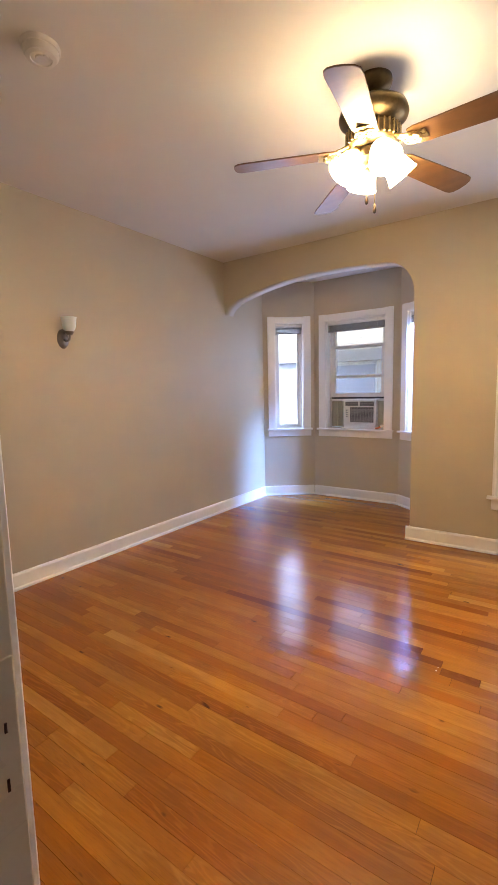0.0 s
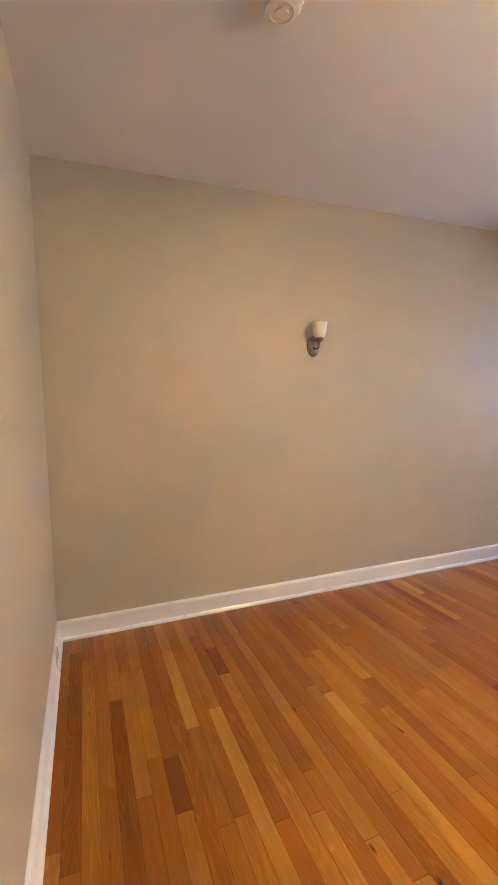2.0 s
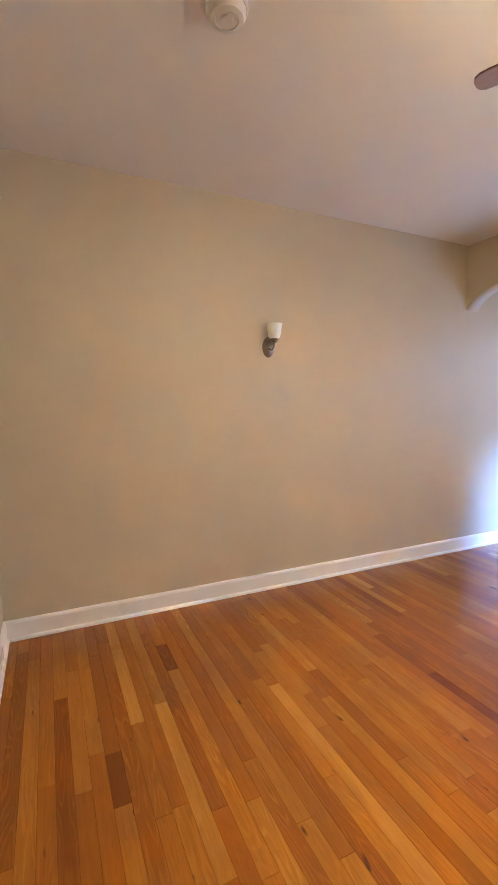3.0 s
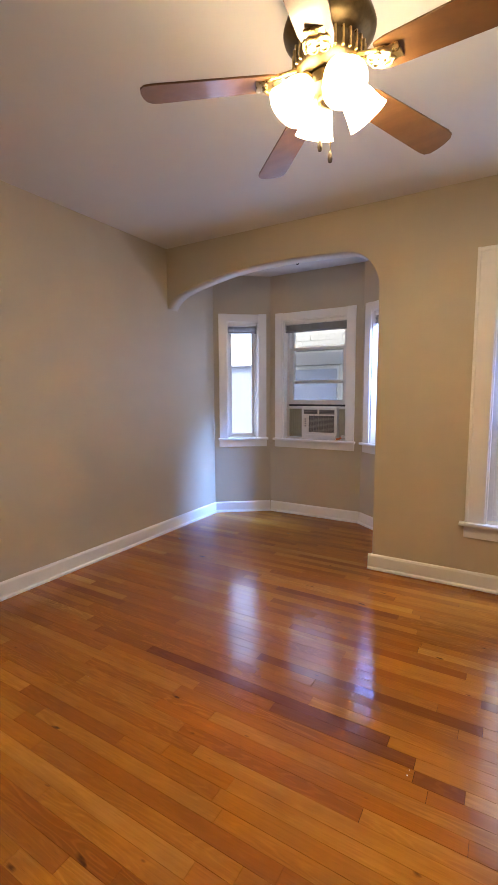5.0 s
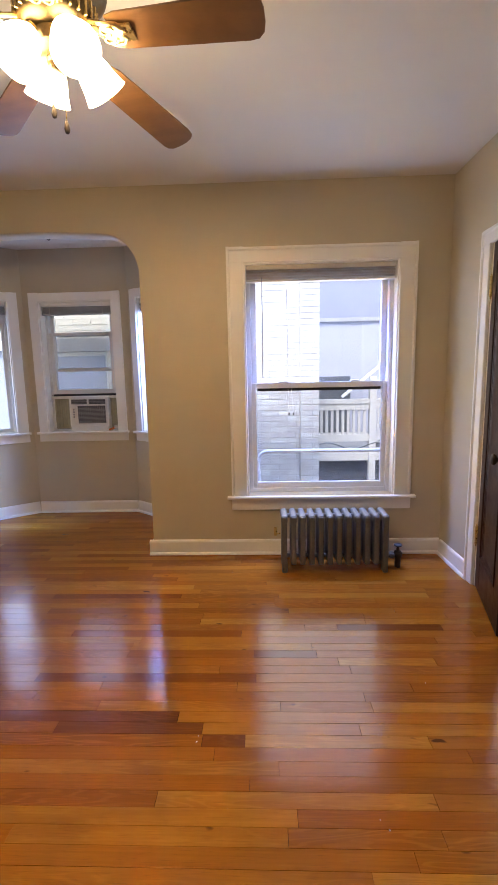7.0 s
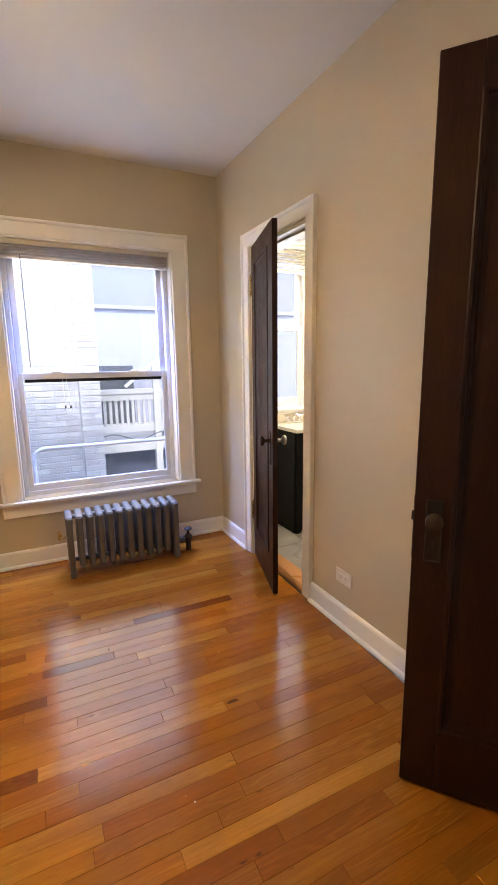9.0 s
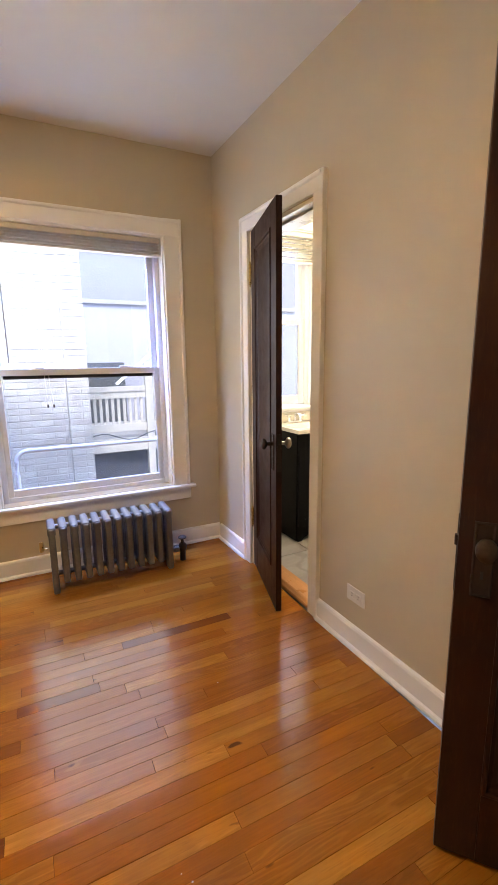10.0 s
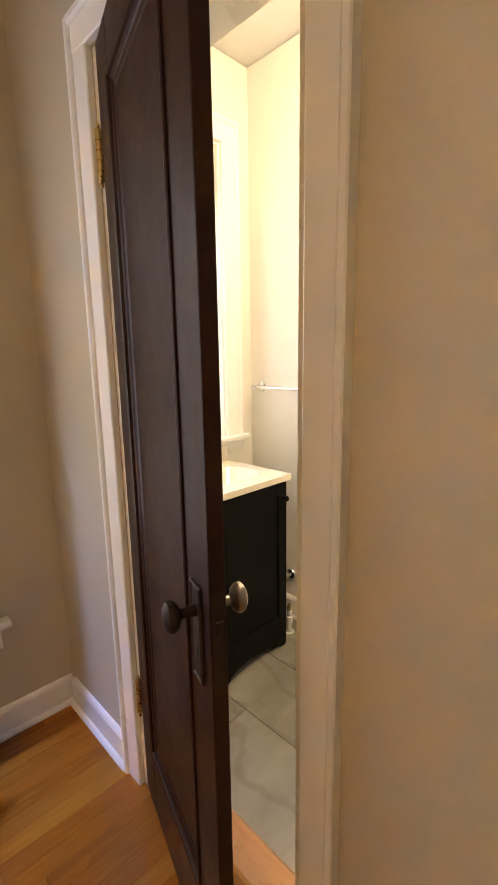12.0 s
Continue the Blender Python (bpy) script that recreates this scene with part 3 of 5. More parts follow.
def blind(name, m, x0, x1, top, slats, pitch, material, label, y=0.05, half=0.024, cords=(0.15, 0.5, 0.85), drop=0.0, head_mat=None):
    """A raised venetian blind: head rail, gathered slats, bottom rail, ladder cords."""
    t = thing(name, label, "blind", m, group="window blinds")
    part("head_rail", box(x0, x1, y - half, y + half, top - 0.030, top, 0.002), head_mat or material, t)
    z = top - 0.034
    me = None
    for k in range(slats):
        zz = z - pitch * (k + 1)
        dx = 0.002 * math.sin(k * 2.3)
        if me is None:
            ob = part("slat", box(x0 + 0.004, x1 - 0.004, y - half, y + half, -0.0011, 0.0011), material, t)
            me = ob.data
        else:
            ob = new("slat", me)
            ob.parent = t
        ob.matrix_basis = pose(dx, 0, zz, (6 if k % 2 else -5) * 0.5, 0, 0.15 * math.sin(k * 1.7))
    zb = z - pitch * (slats + 1) - 0.012
    part("bottom_rail", box(x0 + 0.003, x1 - 0.003, y - half, y + half, zb, zb + 0.014, 0.003), material, t)
    for c in cords:
        x = x0 + (x1 - x0) * c
        part("ladder_cord", tube([(x, y - half - 0.002, zb), (x, y - half - 0.0025, top - 0.01)], 0.0013, 5), CORD, t)
    return t


# the room's large window
NF = pose(0, NORTH, 0)
X0, X1, Z0, Z1 = WIN
win = window_trim("window_1", NF, X0, X1, Z0, Z1, 0.118, 0.125, "tall white-cased double-hung window", apron=0.085, head=0.102)
for a, b in ((X0 + 0.014, X0 + 0.044), (X1 - 0.044, X1 - 0.014)):
    part("track", box(a, b, 0.085, 0.19, Z0, Z1 - 0.014, 0.002), VINYL, win, "white vinyl sash track")
part("head_track", box(X0 + 0.044, X1 - 0.044, 0.085, 0.19, Z1 - 0.050, Z1 - 0.014, 0.002), VINYL, win)
part("sill_track", box(X0 + 0.044, X1 - 0.044, 0.090, 0.19, Z0, Z0 + 0.030, 0.002), VINYL, win)
low = sash("lower_sash", win, X0 + 0.040, X1 - 0.040, Z0 + 0.028, 1.283, 0.100, 0.036, 0.040, 0.046, VINYL)
part("gasket", box(X0 + 0.085, X1 - 0.085, 0.114, 0.130, 1.222, 1.242), DARKGAP, low)
for x in (-0.02, 0.50):
    part("sash_lock", box(x - 0.03, x + 0.03, 0.098, 0.128, 1.283, 1.295, 0.005), VINYL, low)
for x in (0.20,):
    part("sash_lift", box(x - 0.035, x + 0.035, 0.088, 0.101, Z0 + 0.066, Z0 + 0.080, 0.004), VINYL, low)
sash("upper_sash", win, X0 + 0.044, X1 - 0.044, 1.245, Z1 - 0.052, 0.140, 0.040, 0.036, 0.034, VINYL)
screen = part("insect_screen", box(X0 + 0.05, X1 - 0.05, 0.1835, 0.1845, Z0 + 0.03, 1.262), SCREEN, win, "fine grey insect screen")
bl = blind("window_blind", NF, X0 + 0.020, X1 - 0.020, Z1 - 0.016, 6, 0.0092, BLINDMAT, "beige venetian blind drawn up at the window head", 0.045)
part("cord", tube([(X0 + 0.30, 0.075, Z1 - 0.08), (X0 + 0.315, 0.088, 1.5), (X0 + 0.335, 0.090, 1.25), (X0 + 0.352, 0.090, 1.06)], 0.0012, 5), CORD, bl)
part("cord", tube([(X0 + 0.305, 0.077, Z1 - 0.08), (X0 + 0.31, 0.088, 1.5), (X0 + 0.312, 0.090, 1.25), (X0 + 0.318, 0.090, 1.06)], 0.0012, 5), CORD, bl)
for x in (0.352, 0.318):
    part("cord_knob", lathe([(0.0, 0.0), (0.005, 0.003), (0.006, 0.012), (0.003, 0.022), (0, 0.022)], 8, pose(X0 + x, 0.090, 1.04)), IRONWARE, bl)
part("tilt_wand", tube([(X0 + 0.13, 0.022, Z1 - 0.10), (X0 + 0.128, 0.018, 1.32)], 0.0035, 6), GREYBLIND, bl)

# bay windows
m, length, (a0, a1, b0, b1) = BAYWIN["wall_bay_north"]
win = window_trim("window_2", m, a0, a1, b0, b1, 0.088, 0.12, "white-cased window holding an air conditioner", flat=True, apron=0.075, horn=0.012, head=0.076)
part("frame", box(a0 + 0.014, a0 + 0.040, 0.085, 0.19, b0, b1 - 0.014, 0.002), VINYL, win)
part("frame", box(a1 - 0.040, a1 - 0.014, 0.085, 0.19, b0, b1 - 0.014, 0.002), VINYL, win)
sash("lower_sash", win, a0 + 0.038, a1 - 0.038, 1.197, 1.800, 0.095, 0.038, 0.030, 0.045, VINYL)
part("gasket", box(a0 + 0.02, a1 - 0.02, 0.085, 0.125, 1.177, 1.196), DARKGAP, win)
sash("upper_sash", win, a0 + 0.040, a1 - 0.040, 1.420, b1 - 0.014, 0.135, 0.034, 0.034, 0.030, VINYL)
storm = sash("storm_sash", win, a0 + 0.016, a1 - 0.016, 0.86, 1.79, 0.195, 0.022, 0.022, 0.022, GREYBLIND, 0.016)
part("rail", box(a0 + 0.04, a1 - 0.04, 0.196, 0.210, 1.43, 1.455), GREYBLIND, storm)
part("insect_screen", box(a0 + 0.03, a1 - 0.03, 0.2125, 0.2135, 0.86, 1.78), SCREEN, win, "fine grey insect screen")
blind("window_blind", m, a0 + 0.018, a1 - 0.018, b1 - 0.016, 12, 0.0052, GREYBLIND, "grey venetian blind drawn up in the bay", 0.045, cords=(0.12, 0.88), head_mat=TRIM)

for k, name in ((3, "wall_bay_west"), (4, "wall_bay_east")):
    m, length, (a0, a1, b0, b1) = BAYWIN[name]
    win = window_trim("window_%d" % k, m, a0, a1, b0, b1, 0.088, 0.12, "narrow white-cased bay window", flat=True, apron=0.075, horn=0.012, head=0.076)
    part("frame", box(a0 + 0.014, a0 + 0.034, 0.075, 0.19, b0, b1 - 0.014, 0.002), VINYL, win)
    part("frame", box(a1 - 0.034, a1 - 0.014, 0.075, 0.19, b0, b1 - 0.014, 0.002), VINYL, win)
    sash("sash", win, a0 + 0.032, a1 - 0.032, b0 + 0.006, b1 - 0.016, 0.11, 0.032, 0.036, 0.034, VINYL)
    blind("window_blind", m, a0 + 0.018, a1 - 0.018, b1 - 0.016, 10, 0.0056, GREYBLIND, "grey venetian blind drawn up in the bay", 0.045, cords=(0.2, 0.8), head_mat=TRIM)

# bathroom window
m = DOORWALL
win = window_trim("window_5", m, BATHWIN[0], BATHWIN[1], BATHWIN[2], BATHWIN[3], 0.10, 0.11, "cream-lit white bathroom window", apron=0.0501, horn=0.02)
b0, b1, c0, c1 = BATHWIN
part("frame", box(b0 + 0.014, b0 + 0.05, 0.07, 0.17, c0, c1 - 0.014, 0.002), VINYL, win)
part("frame", box(b1 - 0.05, b1 - 0.014, 0.07, 0.17, c0, c1 - 0.014, 0.002), VINYL, win)
sash("lower_sash", win, b0 + 0.05, b1 - 0.05, c0 + 0.01, 1.63, 0.085, 0.045, 0.040, 0.07, VINYL)
sash("upper_sash", win, b0 + 0.05, b1 - 0.05, 1.59, c1 - 0.014, 0.122, 0.040, 0.036, 0.034, VINYL)
part("insect_screen", box(b0 + 0.05, b1 - 0.05, 0.1655, 0.1665, c0 + 0.01, 1.62), SCREEN, win, "fine grey insect screen")
blind("window_blind", m, b0 + 0.016, b1 - 0.016, c1 - 0.016, 9, 0.017, WHITEBLIND, "cream venetian blind drawn part way up", 0.04, cords=(0.15, 0.85))


# ---- doors ----
def ring(x0, x1, z0, z1, profile, bm=None):
    """A mitred moulding round a rectangle; profile of (inset, y)."""
    bm = bm or bmesh.new()
    loops = []
    for inset, y in profile:
        loops.append([bm.verts.new(c) for c in ((x0 + inset, y, z0 + inset), (x1 - inset, y, z0 + inset), (x1 - inset, y, z1 - inset), (x0 + inset, y, z1 - inset))])
    for a, b in zip(loops, loops[1:]):
        for k in range(4):
            bm.faces.new((a[k], a[(k + 1) % 4], b[(k + 1) % 4], b[k]))
    return bm


def knob(parent, x, y, z, out, material, rose=None, oval=1.25):
    prof = [(0.0, 0.0), (0.009, 0.0), (0.008, 0.014), (0.007, 0.026), (0.011, 0.030), (0.019, 0.035), (0.0232, 0.043), (0.022, 0.051), (0.015, 0.057), (0.0, 0.059)]
    b = lathe(prof, 20)
    b.transform(pose(x, y, z) @ Matrix.Diagonal((1, 1, oval, 1)) @ pose(0, 0, 0, 90 if out < 0 else -90, 0, 0))
    return part("knob", b, material, parent, "", smooth=True)


def panel_door(name, m, width, height, label, knob_mat, stile=0.105, drop=0.045, t=0.038):
    """A single-panel door: hinge edge at x = 0, leaf along +x, faces at y = 0 and y = 0.04."""
    d = thing(name, label, "door", m)
    part("stile", box(0, stile, 0, t, 0, height, 0.003), DARKWOOD, d)
    part("stile", box(width - stile, width, 0, t, 0, height, 0.003), DARKWOOD, d)
    part("rail", box(stile, width - stile, 0.0005, t - 0.0005, height - stile - 0.005, height, 0.002), DARKWOOD, d)
    part("rail", box(stile, width - stile, 0.0005, t - 0.0005, 0, 0.215, 0.002), DARKWOOD, d)
    part("panel", box(stile - 0.004, width - stile + 0.004, 0.0095, t - 0.0095, 0.211, height - stile - 0.001), DARKWOOD, d)
    for side in (0, 1):
        prof = [(0.0, 0.002), (0.0, -0.004), (0.004, -0.006), (0.012, -0.004), (0.014, 0.002), (0.022, 0.004), (0.026, 0.007), (0.034, 0.0075), (0.040, 0.0097)]
        prof = [(i, y if side == 0 else t - y) for i, y in prof]
        part("panel_moulding", ring(stile - 0.003, width - stile + 0.003, 0.212, height - stile - 0.002, prof), DARKWOOD, d)
        out = -1 if side == 0 else 1
        y = 0 if side == 0 else t
        lock = part("lock_plate", box(width - 0.078, width - 0.032, min(y, y + out * 0.004), max(y, y + out * 0.004), 0.80 - drop, 0.985 - drop, 0.0015), IRONWARE, d, "dark pressed-metal lock plate")
        part("keyhole", box(width - 0.058, width - 0.052, min(y + out * 0.003, y + out * 0.0048), max(y + out * 0.003, y + out * 0.0048), 0.845 - drop, 0.865 - drop), DARKGAP, lock)
        b = ring(0, 0.046, 0, 0.185, [(0.0, 0.0), (0.003, out * 0.0025), (0.007, 0.0)])
        b.transform(pose(width - 0.078, y + out * 0.004, 0.80 - drop))
        part("plate_rim", b, IRONWARE, lock)
        knob(d, width - 0.055, y + out * 0.004, 0.935 - drop, out, knob_mat if side or knob_mat is not NICKEL else IRONWARE)
    part("latch_face", box(width - 0.001, width + 0.0015, t / 2 - 0.010, t / 2 + 0.010, 0.80 - drop, 0.99 - drop), IRONWARE, d)
    part("latch", box(width, width + 0.007, t / 2 - 0.007, t / 2 + 0.007, 0.915 - drop, 0.940 - drop, 0.002), IRONWARE, d)
    return d


def hinge(parent, m, z):
    h = part("hinge", tube([(0, 0, z - 0.055), (0, 0, z + 0.055)], 0.0075, 10), BRASS, parent, "worn brass hinge", m)
    for k in range(1, 5):
        zz = z - 0.055 + 0.022 * k
        part("knuckle_gap", lathe([(0.0079, zz - 0.0006), (0.0079, zz + 0.0006)], 10), IRONWARE, h)
    part("leaf_plate", box(-0.004, 0.0, 0.002, 0.034, z - 0.055, z + 0.055), BRASS, h)
    part("finial", lathe([(0.0, z + 0.072), (0.005, z + 0.068), (0.004, z + 0.061), (0.008, z + 0.055)], 10), BRASS, h)
    part("finial", lathe([(0.008, z - 0.055), (0.004, z - 0.061), (0.005, z - 0.068), (0.0, z - 0.072)], 10), BRASS, h)
    return h


# bathroom door, ajar into the room: the hinge stands at the corner side of the doorway
HINGE = EAST @ Vector((0.541, -0.002, 0))
FREE = Vector((0.977, 2.300, 0))
ang = math.degrees(math.atan2(FREE.y - HINGE.y, FREE.x - HINGE.x))
bath_door = panel_door("bathroom_door", pose(HINGE.x, HINGE.y, 0.012, 0, 0, ang), (FREE - HINGE).length, 2.03, "dark-stained single-panel wooden door standing ajar", NICKEL, drop=0.040, t=0.030)
for z in (0.32, 1.80):
    hinge(bath_door, pose(-0.005, -0.006, 0), z)
# closet door, wide open
FREE2 = Vector((0.823, 1.145, 0))
HINGE2 = EAST @ Vector((2.665, -0.022, 0))
ang2 = math.degrees(math.atan2(FREE2.y - HINGE2.y, FREE2.x - HINGE2.x))
closet_door = panel_door("closet_door", pose(HINGE2.x, HINGE2.y, 0.012, 0, 0, ang2), (FREE2 - HINGE2).length, 2.05, "tall dark-stained panelled wooden door standing wide open", metal("aged_brass_knob", (0.13, 0.10, 0.075), 0.34, 0.3), 0.10, 0.045)
for z in (0.36, 1.0, 1.755):
    hinge(closet_door, pose(0.0, -0.005, 0), z)
# wooden threshold
tagged(part("door_threshold", profile_bar([(-0.03, 0.0), (-0.024, 0.012), (-0.008, 0.024), (0.0, 0.027), (0.09, 0.027), (0.105, 0.010), (0.105, 0.0)], 0.592), THRESH, None, "", EAST @ pose(0.541, 0.03, 0)), "pale oak threshold strip in the bathroom doorway", "threshold", kind="structure")


# ---- radiator ----
def radiator():
    t = thing("radiator", "silver-painted cast-iron column radiator under the window", "radiator", pose(-0.078, 3.150, 0))
    n, pitch, top = 12, 0.0617, 0.412

    def section(foot):
        bm = bmesh.new()
        for y in (-0.068, 0.0, 0.068):
            w = 0.036
            z0 = 0.0 if (foot and y) else 0.058
            b = box(-w / 2, w / 2, y - 0.0335, y + 0.0335, z0, top - 0.016, 0.012, segments=3)
            join(bm, b)
        b = box(-0.0225, 0.0225, -0.096, 0.096, top - 0.058, top, 0.020, segments=4)
        for v in b.verts:
            v.co.z += 0.006 * math.cos(v.co.y * 46) - 0.004
        join(bm, b)
        join(bm, box(-0.018, 0.018, -0.088, 0.088, 0.064, 0.110, 0.016, segments=3))
        return bm

    mid = None
    for k in range(n):
        x = pitch * (k + 0.5)
        if k in (0, n - 1):
            part("end_section", section(True), RADPAINT, t, "", pose(x, 0, 0), smooth=True)
        elif mid is None:
            mid = part("section", section(False), RADPAINT, t, "", pose(x, 0, 0), smooth=True)
        else:
            ob = new("section", mid.data)
            ob.parent, ob.matrix_basis = t, pose(x, 0, 0)
    for z in (top - 0.034, 0.087):
        part("nipple", tube([(0.02, 0, z), (n * pitch - 0.02, 0, z)], 0.014, 12), RADPAINT, t, smooth=True)
    # air vent at one end, valve at the other
    vent = part("air_vent", lathe([(0.0, 0.0), (0.010, 0.0), (0.012, 0.004), (0.012, 0.052), (0.008, 0.060), (0.0, 0.062)], 14, pose(-0.028, 0.0, 0.235)), BRASS, t, "small brass air vent", smooth=True)
    part("vent_stem", tube([(-0.028, 0, 0.248), (0.004, 0, 0.248)], 0.005, 8), BRASS, vent)
    e = n * pitch
    valve = part("valve", tube([(e - 0.01, 0, 0.087), (e + 0.075, 0, 0.087)], 0.017, 12), RADPAINT, t, "dark painted steam valve", smooth=True)
    part("valve_body", lathe([(0.020, -0.087), (0.020, -0.02), (0.028, -0.008), (0.030, 0.014), (0.022, 0.028), (0.012, 0.034), (0.008, 0.060), (0.0, 0.060)], 16, pose(e + 0.078, 0, 0.087)), IRONWARE, valve, smooth=True)
    part("union_nut", lathe([(0.026, 0.0), (0.026, 0.022)], 6, pose(e + 0.022, 0, 0.087, 0, 90, 0)), RADPAINT, valve)
    part("valve_handle", lathe([(0.0, 0.0), (0.012, 0.0), (0.026, 0.006), (0.029, 0.012), (0.024, 0.018), (0.008, 0.021), (0.0, 0.021)], 14, pose(e + 0.078, 0, 0.147)), DARKGAP, valve, "black valve handwheel", smooth=True)


radiator()


# ---- ceiling fan ----
def ceiling_fan():
    hub = pose(-0.77, 1.68, 0)
    f = thing("ceiling_fan", "five-bladed bronze ceiling fan with lit frosted shades", "ceiling fan", hub)
    part("canopy", lathe([(0.078, 2.63), (0.080, 2.616), (0.076, 2.602), (0.060, 2.582), (0.038, 2.570), (0.030, 2.566)], 32), BRONZE, f, smooth=True)
    part("coupling", lathe([(0.032, 2.570), (0.040, 2.563), (0.040, 2.551), (0.030, 2.543), (0.052, 2.533)], 28), BRONZE, f, smooth=True)
    part("motor_housing", lathe([(0.050, 2.535), (0.110, 2.525), (0.143, 2.503), (0.150, 2.481), (0.147, 2.469), (0.128, 2.451), (0.104, 2.435), (0.098, 2.425)], 40), BRONZE, f, smooth=True)
    belt = part("vent_belt", lathe([(0.098, 2.425), (0.112, 2.417), (0.118, 2.385), (0.108, 2.359), (0.088, 2.347), (0.060, 2.341)], 40), BRONZE, f, smooth=True)
    rib_me = None
    for k in range(30):
        a = 360 * k / 30
        if rib_me is None:
            ob = part("rib", box(0.098, 0.120, -0.0035, 0.0035, 2.365, 2.421, 0.002), BRASS, belt)
            rib_me = ob.data
        else:
            ob = new("rib", rib_me)
            ob.parent = belt
        ob.matrix_basis = pose(0, 0, 0, 0, 0, a)
    part("switch_housing", lathe([(0.060, 2.343), (0.072, 2.335), (0.070, 2.301), (0.052, 2.285), (0.036, 2.279), (0.036, 2.265), (0.020, 2.255), (0.0, 2.251)], 28), BRONZE, f, smooth=True)

    def blade_shape():
        bm = bmesh.new()
        outline = [(0.17, -0.046), (0.20, -0.054), (0.40, -0.061), (0.575, -0.066), (0.602, -0.062), (0.618, -0.045), (0.624, -0.018), (0.624, 0.018), (0.618, 0.045), (0.602, 0.062), (0.575, 0.066), (0.40, 0.061), (0.20, 0.054), (0.17, 0.046)]
        bm.faces.new([bm.verts.new((x, y, 0)) for x, y in outline])
        r = bmesh.ops.extrude_face_region(bm, geom=bm.faces[:])
        bmesh.ops.translate(bm, vec=(0, 0, 0.006), verts=[v for v in r["geom"] if isinstance(v, bmesh.types.BMVert)])
        return bm

    def iron_shape():
        bm = bmesh.new()
        for s in (-1, 1):
            pts = [(0.092, 0.006 * s, 0.030), (0.118, 0.016 * s, 0.022), (0.142, 0.034 * s, 0.004), (0.170, 0.040 * s, -0.005), (0.200, 0.034 * s, -0.006), (0.214, 0.016 * s, -0.006), (0.206, 0.002 * s, -0.006)]
            tube(pts, 0.0065, 8, bm)
            c = [(0.165 + 0.020 * math.cos(a), s * 0.016 + 0.014 * math.sin(a) * s, -0.006) for a in (2 * math.pi * k / 10 for k in range(9))]
            tube(c, 0.005, 6, bm)
        join(bm, box(0.150, 0.240, -0.030, 0.030, -0.007, 0.0, 0.002))
        return bm

    arm = None
    for k in range(5):
        at = pose(0, 0, 2.344, 0, 0, -8 + 72 * k) @ pose(0, 0, 0, 0, 3.0, 0)
        if arm is None:
            arm = part("blade_iron", iron_shape(), BRASS, f, "cast brass scrollwork blade iron", at, smooth=True)
            bl = part("blade", blade_shape(), BLADE, f, "brown wood-grain blade", at @ pose(0, 0, 0, -11, 0, 0))
        else:
            for src, mm in ((arm, at), (bl, at @ pose(0, 0, 0, -11, 0, 0))):
                ob = new(src.name.split(".")[0], src.data)
                ob.parent, ob.matrix_basis = f, mm
                ob["label"] = src["label"]

    # four bell shades, mouths down and out
    def bell():
        outer = [(0.022, 0.0), (0.030, -0.010), (0.044, -0.030), (0.053, -0.055), (0.059, -0.085), (0.066, -0.108), (0.070, -0.116)]
        inner = [(r - 0.003, z) for r, z in reversed(outer)]
        return lathe(outer + inner, 24)

    def spiral():
        bm = bmesh.new()
        pts = [(0.017 * math.cos(a), 0.017 * math.sin(a), -0.03 - 0.055 * a / (6 * math.pi)) for a in (6 * math.pi * k / 27 for k in range(28))]
        tube(pts, 0.0085, 6, bm)
        return bm

    src = None
    for k in range(4):
        at = pose(0, 0, 2.330, 0, 0, 41 + 90 * k) @ pose(0.070, 0, 0.0, 0, -38, 0)
        if src is None:
            src = (part("lamp_holder", lathe([(0.0, 0.03), (0.012, 0.028), (0.014, 0.010), (0.026, 0.004), (0.028, -0.010), (0.024, -0.012)], 18), BRASS, f, "", at, smooth=True),
                   part("shade", bell(), SHADE, f, "glowing frosted glass bell shade", at, smooth=True),
                   part("bulb", spiral(), BULB, f, "lit spiral bulb", at, smooth=True))
        else:
            for s in src:
                ob = new(s.name.split(".")[0], s.data)
                ob.parent, ob.matrix_basis = f, at
                if "label" in s:
                    ob["label"] = s["label"]
    for dx, dy, z0, z1 in ((0.02, -0.03, 2.265, 2.100), (-0.02, -0.02, 2.265, 2.150)):
        ch = part("pull_chain", tube([(dx, dy, z0), (dx, dy, z1)], 0.0016, 6), BRASS, f)
        part("chain_fob", lathe([(0.0, 0.0), (0.006, 0.004), (0.0085, 0.014), (0.006, 0.028), (0.003, 0.038), (0.0, 0.038)], 12, pose(dx, dy, z1 - 0.036)), IRONWARE, ch, smooth=True)


ceiling_fan()

# ---- small fixtures of the room ----
d = thing("smoke_detector", "round white plastic smoke detector on the ceiling", "smoke detector", pose(-1.74, 0.715, 0))
part("base", lathe([(0.0, 2.63), (0.072, 2.63), (0.072, 2.618), (0.068, 2.612), (0.0, 2.612)], 32), SMOKE, d, smooth=True)
part("cover", lathe([(0.066, 2.613), (0.064, 2.600), (0.056, 2.588), (0.040, 2.584), (0.038, 2.588), (0.022, 2.588), (0.020, 2.583), (0.0, 2.583)], 32), SMOKE, d, smooth=True)
part("test_button", lathe([(0.010, 2.584), (0.010, 2.579), (0.0, 2.579)], 14, pose(0.03, 0.0, -0.002)), SMOKE, d)

